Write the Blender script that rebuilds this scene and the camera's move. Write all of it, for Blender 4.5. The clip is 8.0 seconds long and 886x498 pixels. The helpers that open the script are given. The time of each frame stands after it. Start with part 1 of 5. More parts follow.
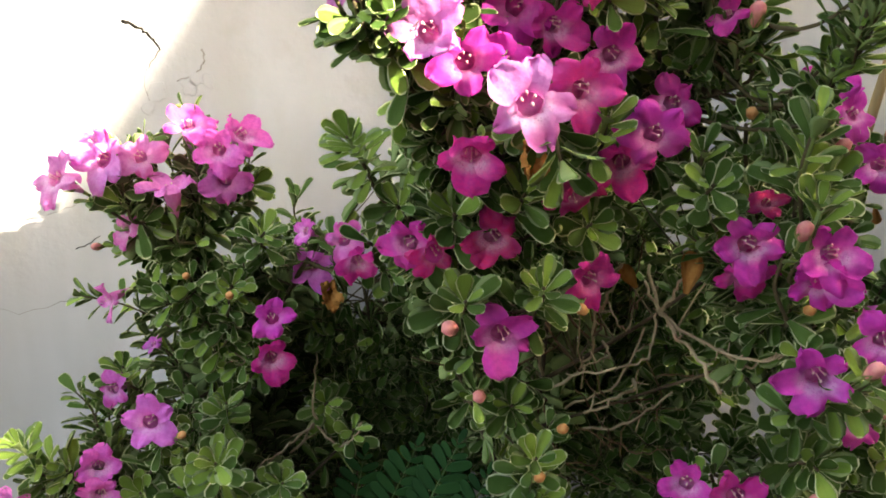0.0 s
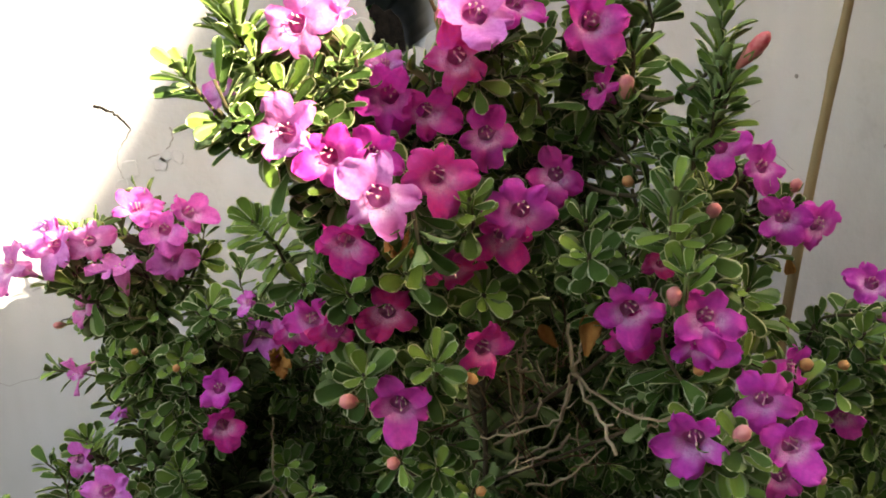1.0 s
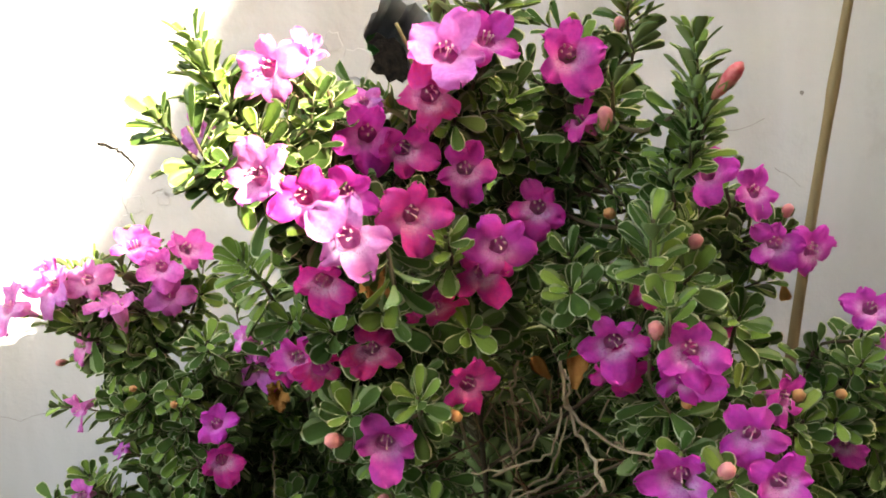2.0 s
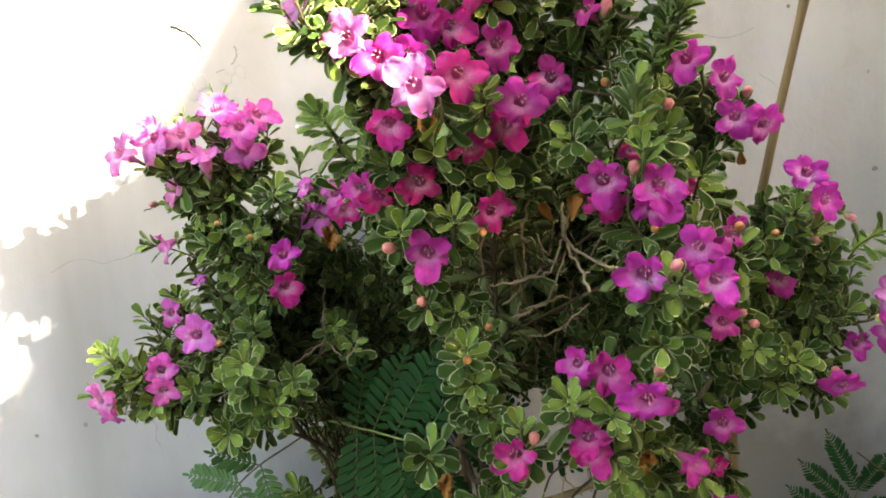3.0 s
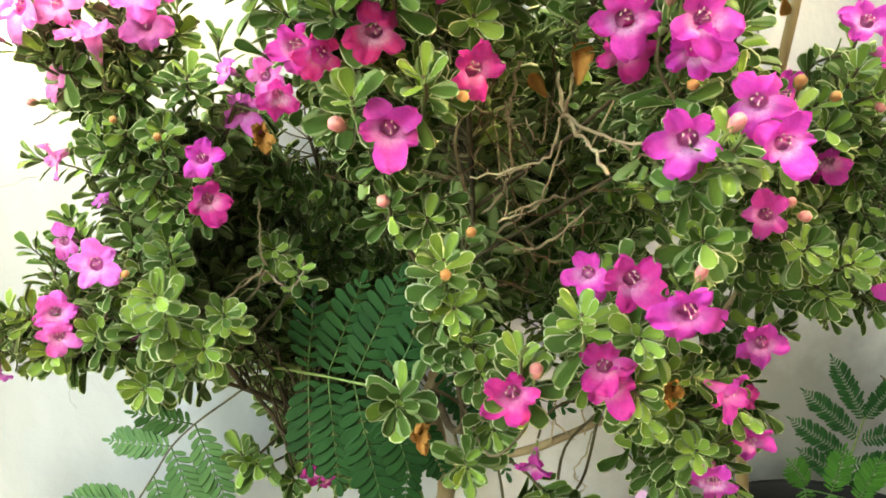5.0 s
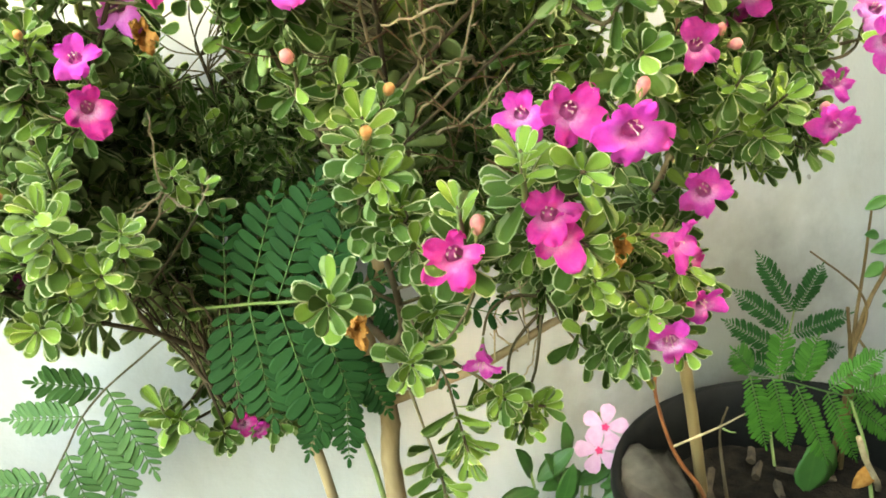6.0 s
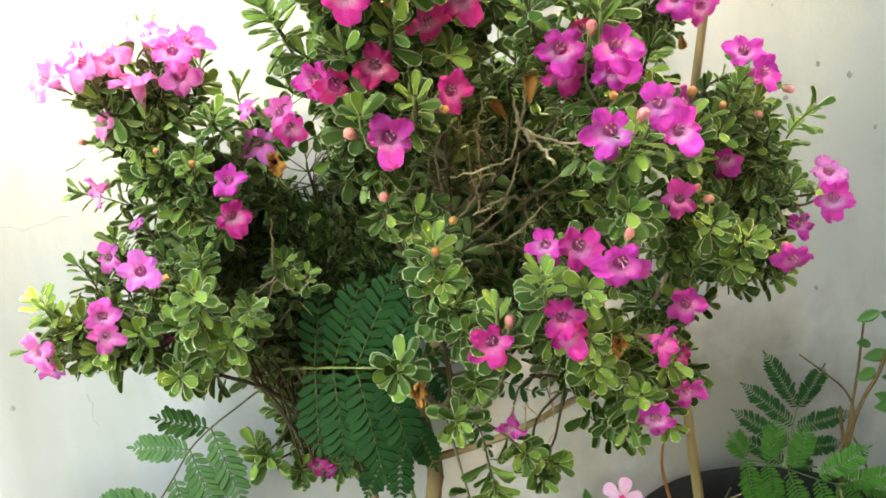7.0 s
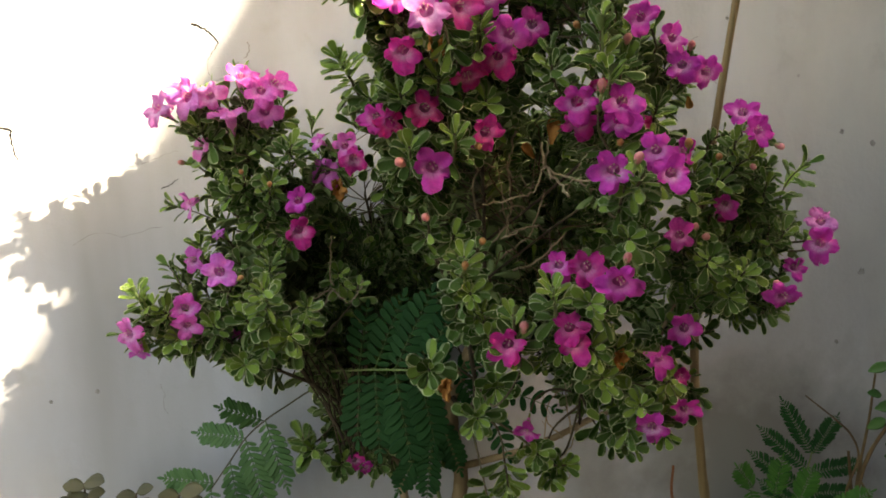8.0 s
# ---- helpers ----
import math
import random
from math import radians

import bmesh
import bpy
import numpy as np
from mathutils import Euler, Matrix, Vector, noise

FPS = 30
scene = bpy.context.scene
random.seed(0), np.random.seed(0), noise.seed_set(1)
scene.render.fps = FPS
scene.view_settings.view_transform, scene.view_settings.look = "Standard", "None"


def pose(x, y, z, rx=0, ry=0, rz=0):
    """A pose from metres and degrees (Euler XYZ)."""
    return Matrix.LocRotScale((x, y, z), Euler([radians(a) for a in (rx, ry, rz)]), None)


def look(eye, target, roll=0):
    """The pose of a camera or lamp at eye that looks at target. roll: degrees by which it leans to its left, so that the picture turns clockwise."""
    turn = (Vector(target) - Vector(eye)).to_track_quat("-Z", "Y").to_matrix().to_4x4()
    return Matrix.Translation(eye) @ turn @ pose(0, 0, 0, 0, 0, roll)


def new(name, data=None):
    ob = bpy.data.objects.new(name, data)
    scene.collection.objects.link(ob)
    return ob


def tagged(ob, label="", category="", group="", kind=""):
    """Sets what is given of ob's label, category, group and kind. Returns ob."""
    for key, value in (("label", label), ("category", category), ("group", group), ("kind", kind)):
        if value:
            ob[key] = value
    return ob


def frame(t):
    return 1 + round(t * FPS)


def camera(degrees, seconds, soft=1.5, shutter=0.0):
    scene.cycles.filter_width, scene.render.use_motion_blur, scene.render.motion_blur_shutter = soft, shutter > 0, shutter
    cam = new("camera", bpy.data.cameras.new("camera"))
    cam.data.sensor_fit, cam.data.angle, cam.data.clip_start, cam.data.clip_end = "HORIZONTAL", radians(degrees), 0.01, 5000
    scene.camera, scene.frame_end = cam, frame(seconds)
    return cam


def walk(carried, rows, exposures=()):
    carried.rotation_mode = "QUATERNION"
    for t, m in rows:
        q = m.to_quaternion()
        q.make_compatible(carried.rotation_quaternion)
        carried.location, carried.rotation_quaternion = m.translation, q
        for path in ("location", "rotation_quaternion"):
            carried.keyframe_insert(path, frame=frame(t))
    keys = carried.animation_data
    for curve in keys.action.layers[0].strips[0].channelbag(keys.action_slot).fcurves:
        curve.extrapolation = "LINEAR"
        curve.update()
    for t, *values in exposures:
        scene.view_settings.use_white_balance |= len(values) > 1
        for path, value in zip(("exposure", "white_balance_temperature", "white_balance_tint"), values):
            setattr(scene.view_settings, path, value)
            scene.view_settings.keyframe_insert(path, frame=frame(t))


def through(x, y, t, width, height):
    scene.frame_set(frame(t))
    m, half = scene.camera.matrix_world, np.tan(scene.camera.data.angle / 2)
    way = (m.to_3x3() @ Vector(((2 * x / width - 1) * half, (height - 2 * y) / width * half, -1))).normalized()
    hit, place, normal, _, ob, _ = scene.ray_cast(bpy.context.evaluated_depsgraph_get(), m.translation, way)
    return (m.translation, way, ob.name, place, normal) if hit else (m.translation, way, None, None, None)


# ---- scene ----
cam = camera(59.4, 8.0, 1.8)
PATH = [
    (0, (-0.0213, 0.1170, 0.9388), (0.4403, 2.0193, 0.5286), -0.71),
    (0.5, (0.0033, 0.1040, 0.9437), (0.4762, 2.0180, 0.6078), -3.25),
    (1, (0.0326, 0.0950, 0.9540), (0.3799, 2.0383, 0.6332), -4.10),
    (1.2, (0.0386, 0.0850, 0.9675), (0.2933, 2.0570, 0.7519), -5.31),
    (2.3, (0.0500, 0.0960, 0.9494), (0.3566, 2.0455, 0.6244), -5.19),
    (2.5, (0.0375, 0.0710, 0.9434), (0.3445, 2.0123, 0.5733), -4.17),
    (3, (0.0195, 0.0010, 0.9430), (0.2782, 1.9272, 0.4710), -3.60),
    (3.5, (0.0173, -0.0040, 0.9318), (0.2375, 1.9193, 0.4294), -3.07),
    (4, (0.0244, 0.0220, 0.9183), (0.2756, 1.9237, 0.3523), -3.34),
    (4.2, (0.0259, 0.0300, 0.9124), (0.2984, 1.9275, 0.3422), -3.24),
    (5.3, (0.0165, 0.1070, 0.8785), (0.4646, 1.9590, 0.2708), -5.78),
    (5.5, (0.0116, 0.1120, 0.8641), (0.5260, 1.9461, 0.2546), -6.82),
    (6, (0.0140, 0.1040, 0.8342), (0.5899, 1.9142, 0.2084), -9.05),
    (6.5, (0.0050, 0.0570, 0.8596), (0.5942, 1.8946, 0.3340), -7.53),
    (7, (-0.0144, -0.0010, 0.8761), (0.4745, 1.8910, 0.4502), -6.42),
    (7.5, (-0.0225, -0.0680, 0.8765), (0.3632, 1.8655, 0.5406), -5.81),
    (8, (-0.0197, -0.0810, 0.8667), (0.3442, 1.8660, 0.5894), -3.52),
]
walk(cam, [(t, look(eye, target, roll)) for t, eye, target, roll in PATH],
     [(0, 3.25, 8400, 9), (1.0, 3.05, 8450, 10), (2.5, 3.63, 8400, 9), (3.5, 3.57, 8850, 10), (4.2, 3.98, 9100, 7), (5.5, 5.03, 10600, -5), (6.0, 5.12, 10500, -5), (6.5, 5.13, 10300, -4),
      (7.0, 4.50, 9500, -1), (7.5, 3.03, 9000, 10), (8.0, 2.96, 9000, 10)])

# ---- world, sun and exposure ----
SUN_WAY = Vector((-0.140, 0.153, -0.094))            # the way the sunlight travels
world = bpy.data.worlds.new("sky")
scene.world = world
world.use_nodes = True
wn = world.node_tree.nodes
sky = wn.new("ShaderNodeTexSky")
sky.sky_type, sky.sun_disc = "NISHITA", False
sky.sun_elevation, sky.sun_rotation = radians(24.4), math.atan2(0.140, -0.153)
sky.dust_density, sky.ozone_density = 4.0, 0.6
wn["Background"].inputs["Strength"].default_value = 0.15
world.node_tree.links.new(sky.outputs[0], wn["Background"].inputs["Color"])
sun = new("sun", bpy.data.lights.new("sun", "SUN"))
sun.data.energy, sun.data.angle, sun.data.color = 3.2, radians(0.53), (1.0, 0.96, 0.90)
sun.matrix_world = look(-SUN_WAY * 20, (0, 0, 0))

# ---- materials ----


class Mat:
    """A node material with short calls."""

    def __init__(self, name, rough=0.6, metal=0.0, spec=0.3):
        self.m = bpy.data.materials.new(name)
        self.m.use_nodes = True
        self.n, self.l = self.m.node_tree.nodes, self.m.node_tree.links
        self.b = self.n["Principled BSDF"]
        self.b.inputs["Roughness"].default_value = rough
        self.b.inputs["Metallic"].default_value = metal
        self.b.inputs["Specular IOR Level"].default_value = spec
        self.tc = self.n.new("ShaderNodeTexCoord")

    def noise(self, scale, detail=4.0, rough=0.55, coord="Object", stretch=None):
        t = self.n.new("ShaderNodeTexNoise")
        t.inputs["Scale"].default_value, t.inputs["Detail"].default_value = scale, detail
        t.inputs["Roughness"].default_value = rough
        src = self.tc.outputs[coord]
        if stretch:
            mp = self.n.new("ShaderNodeMapping")
            mp.inputs["Scale"].default_value = stretch
            self.l.new(src, mp.inputs[0])
            src = mp.outputs[0]
        self.l.new(src, t.inputs["Vector"])
        return t.outputs["Fac"]

    def ramp(self, fac, stops):
        r = self.n.new("ShaderNodeValToRGB")
        e = r.color_ramp.elements
        while len(e) < len(stops):
            e.new(0.5)
        for el, (p, c) in zip(e, stops):
            el.position, el.color = p, (*c, 1) if len(c) == 3 else c
        self.l.new(fac, r.inputs[0])
        return r.outputs["Color"]

    def mix(self, fac, a, b, mode="MIX"):
        x = self.n.new("ShaderNodeMix")
        x.data_type, x.blend_type = "RGBA", mode
        for sock, v in ((x.inputs[0], fac), (x.inputs[6], a), (x.inputs[7], b)):
            if isinstance(v, (int, float)):
                sock.default_value = v
            elif isinstance(v, tuple):
                sock.default_value = (*v, 1)
            else:
                self.l.new(v, sock)
        return x.outputs[2]

    def math(self, op, a, b=0.0, c=0.0):
        x = self.n.new("ShaderNodeMath")
        x.operation = op
        for sock, v in zip(x.inputs, (a, b, c)):
            if isinstance(v, (int, float)):
                sock.default_value = v
            else:
                self.l.new(v, sock)
        return x.outputs[0]

    def bump(self, height, dist=0.001, strength=0.6):
        x = self.n.new("ShaderNodeBump")
        x.inputs["Distance"].default_value, x.inputs["Strength"].default_value = dist, strength
        self.l.new(height, x.inputs["Height"])
        self.l.new(x.outputs[0], self.b.inputs["Normal"])

    def color(self, c):
        if isinstance(c, tuple):
            self.b.inputs["Base Color"].default_value = (*c, 1)
        else:
            self.l.new(c, self.b.inputs["Base Color"])
        return self

    def through_light(self, c, share):
        """Lets some light through, as thin leaves and petals do."""
        t = self.n.new("ShaderNodeBsdfTranslucent")
        if isinstance(c, tuple):
            t.inputs["Color"].default_value = (*c, 1)
        else:
            self.l.new(c, t.inputs["Color"])
        x = self.n.new("ShaderNodeMixShader")
        x.inputs[0].default_value = share
        self.l.new(self.b.outputs[0], x.inputs[1])
        self.l.new(t.outputs[0], x.inputs[2])
        self.l.new(x.outputs[0], self.n["Material Output"].inputs["Surface"])

    def random(self, per="object"):
        if per == "object":
            return self.n.new("ShaderNodeObjectInfo").outputs["Random"]
        return self.n.new("ShaderNodeNewGeometry").outputs["Random Per Island"]


def plaster_material():
    k = Mat("whitewashed_plaster", 0.9, spec=0.15)
    base = k.ramp(k.noise(3.0, 5), [(0.3, (0.472, 0.480, 0.497)), (0.7, (0.590, 0.597, 0.620))])
    streak = k.noise(9.0, 4, stretch=(1, 1, 0.16))
    base = k.mix(k.ramp(streak, [(0.44, (0, 0, 0)), (0.72, (1, 1, 1))]), base, (0.375, 0.368, 0.350))
    side = k.n.new("ShaderNodeSeparateXYZ")         # a yellower tint that ramps in towards +x, broken up by noise
    k.l.new(k.tc.outputs["Object"], side.inputs[0])
    yellow = k.math("MULTIPLY", k.ramp(side.outputs[0], [(0.22, (0, 0, 0)), (0.55, (1, 1, 1))]), k.ramp(k.noise(4.0, 5, 0.6), [(0.30, (0.25, 0.25, 0.25)), (0.62, (0.9, 0.9, 0.9))]))
    base = k.mix(yellow, base, (0.59, 0.580, 0.530))
    blotch = k.ramp(k.noise(7.0, 6, 0.6, stretch=(1, 1, 0.55)), [(0.50, (0, 0, 0)), (0.68, (0.45, 0.45, 0.45))])
    base = k.mix(blotch, base, (0.44, 0.43, 0.41))
    stain = k.ramp(k.noise(14.0, 6, 0.65), [(0.58, (0, 0, 0)), (0.75, (0.5, 0.5, 0.5))])
    base = k.mix(stain, base, (0.40, 0.385, 0.35))
    # a ragged darker patch on the plaster behind the black pot
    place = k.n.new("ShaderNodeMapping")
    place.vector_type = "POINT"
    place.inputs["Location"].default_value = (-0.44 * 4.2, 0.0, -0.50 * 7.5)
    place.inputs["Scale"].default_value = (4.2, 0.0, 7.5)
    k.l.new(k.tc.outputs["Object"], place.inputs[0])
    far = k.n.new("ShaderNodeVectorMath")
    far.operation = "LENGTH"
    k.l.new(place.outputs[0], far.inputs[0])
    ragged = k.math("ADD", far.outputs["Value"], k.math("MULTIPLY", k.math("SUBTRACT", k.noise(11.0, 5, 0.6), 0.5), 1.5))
    dark_patch = k.ramp(ragged, [(0.35, (0.8, 0.8, 0.8)), (1.0, (0, 0, 0))])
    base = k.mix(dark_patch, base, (0.22, 0.21, 0.185))
    vor = k.n.new("ShaderNodeTexVoronoi")
    vor.inputs["Scale"].default_value = 16.0
    k.l.new(k.tc.outputs["Object"], vor.inputs["Vector"])
    speck = k.ramp(vor.outputs["Distance"], [(0.02, (1, 1, 1)), (0.055, (0, 0, 0))])
    pick = k.math("GREATER_THAN", k.noise(5.0, 2), 0.56)
    k.color(k.mix(k.math("MULTIPLY", speck, k.math("MULTIPLY", pick, 0.75)), base, (0.20, 0.19, 0.17)))
    h = k.math("ADD", k.noise(16.0, 5), k.math("MULTIPLY", k.noise(160.0, 3), 0.22))
    k.bump(h, 0.004, 0.45)
    return k.m


def leaf_material(name, dark, light, rim, through):
    k = Mat(name, 0.75, spec=0.07)
    uv = k.n.new("ShaderNodeSeparateXYZ")
    k.l.new(k.tc.outputs["UV"], uv.inputs[0])
    across = k.math("ABSOLUTE", k.math("SUBTRACT", k.math("MULTIPLY", uv.outputs[0], 2.0), 1.0))
    rnd = k.random("island")
    body = k.mix(rnd, dark, light)
    body = k.mix(k.ramp(k.noise(260.0, 3), [(0.35, (0, 0, 0)), (0.7, (0.45, 0.45, 0.45))]), body, light)
    mid = k.ramp(across, [(0.0, (0.22, 0.22, 0.22)), (0.10, (0, 0, 0))])
    body = k.mix(mid, body, dark)
    edge = k.math("MAXIMUM", k.ramp(across, [(0.80, (0, 0, 0)), (0.90, (1, 1, 1))]),
                  k.ramp(uv.outputs[1], [(0.95, (0, 0, 0)), (0.985, (1, 1, 1))]))
    col = k.mix(k.math("MULTIPLY", edge, 0.9), body, rim)
    k.color(col)
    k.bump(k.noise(700.0, 4, 0.7), 0.0009, 0.5)
    k.through_light(through, 0.22)
    return k.m


def plain_leaf(name, a, b, through, scale=120.0, rough=0.5, per="object"):
    k = Mat(name, rough, spec=0.3)
    uv = k.n.new("ShaderNodeSeparateXYZ")
    k.l.new(k.tc.outputs["UV"], uv.inputs[0])
    across = k.math("ABSOLUTE", k.math("SUBTRACT", k.math("MULTIPLY", uv.outputs[0], 2.0), 1.0))
    col = k.mix(k.random(per), a, b)
    col = k.mix(k.ramp(across, [(0.0, (0.5, 0.5, 0.5)), (0.12, (0, 0, 0))]), col, b)
    col = k.mix(k.ramp(k.noise(scale, 3), [(0.4, (0, 0, 0)), (0.75, (0.35, 0.35, 0.35))]), col, b)
    k.color(col)
    k.through_light(through, 0.2)
    return k.m


def petal_material():
    k = Mat("magenta_petal", 0.55, spec=0.2)
    info = k.n.new("ShaderNodeObjectInfo")
    xyz = k.n.new("ShaderNodeSeparateXYZ")
    k.l.new(k.tc.outputs["Object"], xyz.inputs[0])
    x, y = xyz.outputs[0], xyz.outputs[1]
    r = k.math("SQRT", k.math("ADD", k.math("MULTIPLY", x, x), k.math("MULTIPLY", y, y)))
    rn = k.math("MULTIPLY", r, 60.0)
    col = k.mix(k.ramp(k.noise(170.0, 4), [(0.38, (0, 0, 0)), (0.72, (0.19, 0.19, 0.19))]), info.outputs["Color"], (0.80, 0.30, 0.72))
    vein = k.noise(520.0, 2, 0.5)
    col = k.mix(k.ramp(vein, [(0.40, (0.26, 0.26, 0.26)), (0.60, (0, 0, 0))]), col, (0.42, 0.02, 0.34))
    # wine-red bell, and a pale lower lip with purple spots
    depth = k.ramp(k.math("ADD", k.math("MULTIPLY", xyz.outputs[2], 100.0), 0.5), [(0.0, (1, 1, 1)), (0.20, (0, 0, 0))])
    col = k.mix(k.math("MULTIPLY", depth, 0.50), col, (0.66, 0.09, 0.34))
    pale = k.ramp(rn, [(0.20, (0.8, 0.8, 0.8)), (0.30, (1, 1, 1)), (0.40, (0.75, 0.75, 0.75)), (0.50, (0.22, 0.22, 0.22)), (0.60, (0, 0, 0))])
    low = k.ramp(k.math("ADD", k.math("MULTIPLY", y, -70.0), 0.5), [(0.22, (0, 0, 0)), (0.62, (1, 1, 1))])
    vary = k.ramp(info.outputs["Random"], [(0.10, (0.35, 0.35, 0.35)), (0.75, (1, 1, 1))])
    ragged = k.ramp(k.noise(420.0, 3, 0.6), [(0.30, (0.35, 0.35, 0.35)), (0.60, (1, 1, 1))])
    pale = k.math("MULTIPLY", k.math("MULTIPLY", pale, ragged), k.math("MULTIPLY", low, k.math("MULTIPLY", vary, 0.74)))
    col = k.mix(pale, col, (0.90, 0.68, 0.87))
    spots = k.n.new("ShaderNodeTexVoronoi")
    spots.inputs["Scale"].default_value = 900.0
    k.l.new(k.tc.outputs["Object"], spots.inputs["Vector"])
    dot = k.ramp(spots.outputs["Distance"], [(0.20, (1, 1, 1)), (0.34, (0, 0, 0))])
    col = k.mix(k.math("MULTIPLY", dot, k.math("MULTIPLY", pale, 0.85)), col, (0.36, 0.02, 0.24))
    k.color(col)
    k.bump(k.noise(300.0, 4, 0.65), 0.0012, 0.5)
    k.through_light(k.mix(0.5, col, (0.78, 0.08, 0.52)), 0.42)
    return k.m


def simple(name, a, b, scale, rough=0.7, bump=0.0, bump_scale=0.0, spec=0.3, stretch=None):
    k = Mat(name, rough, spec=spec)
    k.color(k.ramp(k.noise(scale, 5, stretch=stretch), [(0.32, a), (0.7, b)]))
    if bump:
        k.bump(k.noise(bump_scale, 4, stretch=stretch), bump, 0.7)
    return k.m


PLASTER = plaster_material()
LEAF = leaf_material("grey_green_leaf", (0.032, 0.078, 0.016), (0.092, 0.165, 0.044), (0.78, 0.82, 0.48), (0.18, 0.36, 0.03))
LEAF_YOUNG = leaf_material("young_leaf", (0.122, 0.228, 0.036), (0.262, 0.395, 0.086), (0.80, 0.84, 0.50), (0.30, 0.48, 0.06))
LEAF_BACK = simple("leaf_underside", (0.14, 0.21, 0.075), (0.24, 0.32, 0.13), 90, 0.8, spec=0.15)
PETAL = petal_material()
STAMEN = simple("cream_stamen", (0.72, 0.34, 0.42), (0.84, 0.62, 0.58), 300, 0.5)
CALYX = simple("calyx_green", (0.16, 0.22, 0.06), (0.28, 0.32, 0.10), 200, 0.7)
BUD = simple("peach_bud", (0.60, 0.15, 0.19), (0.76, 0.36, 0.29), 160, 0.6, 0.0006, 300)
BUD_TAN = simple("tan_bud", (0.50, 0.17, 0.06), (0.56, 0.34, 0.14), 160, 0.7, 0.0006, 300)
BUD_RED = simple("rose_bud", (0.56, 0.06, 0.08), (0.76, 0.30, 0.26), 170, 0.6)
DRY = simple("dry_brown", (0.27, 0.105, 0.02), (0.52, 0.25, 0.07), 140, 0.85, 0.001, 260)
BARK = simple("brown_bark", (0.045, 0.033, 0.020), (0.115, 0.088, 0.055), 60, 0.9, 0.002, 130, spec=0.1, stretch=(1, 1, 0.35))
TWIG = simple("olive_twig_bark", (0.060, 0.050, 0.026), (0.150, 0.125, 0.070), 70, 0.9, 0.001, 200, spec=0.1)
TRUNK = simple("pale_trunk_bark", (0.22, 0.155, 0.085), (0.40, 0.30, 0.18), 45, 0.9, 0.002, 110, spec=0.1, stretch=(1, 1, 0.3))
DRYTWIG = simple("brown_dry_twig", (0.080, 0.048, 0.024), (0.17, 0.105, 0.055), 120, 0.9, 0.001, 240, spec=0.1)
DEADWOOD = simple("bare_tan_twig", (0.27, 0.20, 0.12), (0.46, 0.37, 0.24), 120, 0.85, 0.001, 240, spec=0.1)
CANE = simple("dry_cane", (0.19, 0.13, 0.060), (0.35, 0.25, 0.125), 30, 0.6, 0.0012, 70, stretch=(1, 1, 0.12))
REDTWIG = simple("red_brown_twig", (0.19, 0.060, 0.022), (0.30, 0.12, 0.05), 90, 0.7)
FROND = plain_leaf("dark_leaflet", (0.008, 0.050, 0.011), (0.017, 0.082, 0.018), (0.03, 0.26, 0.04), rough=0.75)
FROND_PALE = plain_leaf("grey_leaflet", (0.040, 0.125, 0.030), (0.085, 0.195, 0.058), (0.10, 0.32, 0.05))
FROND_LIGHT = plain_leaf("bright_leaflet", (0.030, 0.125, 0.016), (0.062, 0.20, 0.032), (0.10, 0.42, 0.05))
RACHIS = simple("green_stalk", (0.13, 0.20, 0.06), (0.22, 0.28, 0.10), 90, 0.6)
BROAD = plain_leaf("broad_leaf", (0.03, 0.10, 0.025), (0.07, 0.18, 0.045), (0.08, 0.25, 0.03), rough=0.35)
OLIVE = plain_leaf("olive_leaf", (0.05, 0.055, 0.03), (0.10, 0.10, 0.05), (0.12, 0.14, 0.04), rough=0.4)
PALE_PINK = simple("pale_pink_petal", (0.55, 0.29, 0.47), (0.64, 0.40, 0.57), 120, 0.6)
PINK_EYE = simple("crimson_eye", (0.52, 0.02, 0.12), (0.60, 0.05, 0.16), 200, 0.6)
BLACK_PLASTIC = simple("black_plastic", (0.004, 0.004, 0.004), (0.011, 0.011, 0.010), 25, 0.7, 0.001, 60, spec=0.15)
GREY_FILM = simple("grey_dusty_film", (0.06, 0.054, 0.045), (0.26, 0.24, 0.20), 30, 0.8, 0.002, 50)
SOIL = simple("dark_soil", (0.006, 0.005, 0.004), (0.022, 0.017, 0.012), 70, 0.95, 0.006, 120, spec=0.1)
CHIP = simple("wood_chip", (0.04, 0.03, 0.02), (0.10, 0.075, 0.05), 90, 0.9)
CRACK = simple("dark_gap", (0.010, 0.009, 0.008), (0.050, 0.045, 0.040), 60, 0.95, spec=0.05)
# brown of the added unseen walls, dark to keep bounced light low
UNSEEN_WALL = simple("unseen_wall_brown", (0.075, 0.066, 0.055), (0.105, 0.092, 0.077), 5, 0.85, 0.003, 50, spec=0.15)
FAINT = simple("faint_gap", (0.16, 0.15, 0.135), (0.46, 0.44, 0.41), 60, 0.95, spec=0.05)
CONCRETE = simple("yard_earth", (0.065, 0.058, 0.048), (0.11, 0.098, 0.08), 6, 0.9, 0.003, 60, spec=0.15)

# ---- helpers for meshes ----


def part(name, bm, material, parent=None, label="", smooth=True):
    """Links a bmesh as one mesh object, under its thing where one is given."""
    me = bpy.data.meshes.new(name)
    bm.to_mesh(me)
    bm.free()
    for mm in (material if isinstance(material, (list, tuple)) else [material]):
        me.materials.append(mm)
    if smooth:
        me.polygons.foreach_set("use_smooth", [True] * len(me.polygons))
    ob = new(name, me)
    ob.parent = parent
    return tagged(ob, label)


def shared(name, me, parent, m=None, label=""):
    """An object on a mesh that several objects share."""
    ob = new(name, me)
    ob.parent = parent
    if m is not None:
        ob.matrix_basis = m
    return tagged(ob, label)


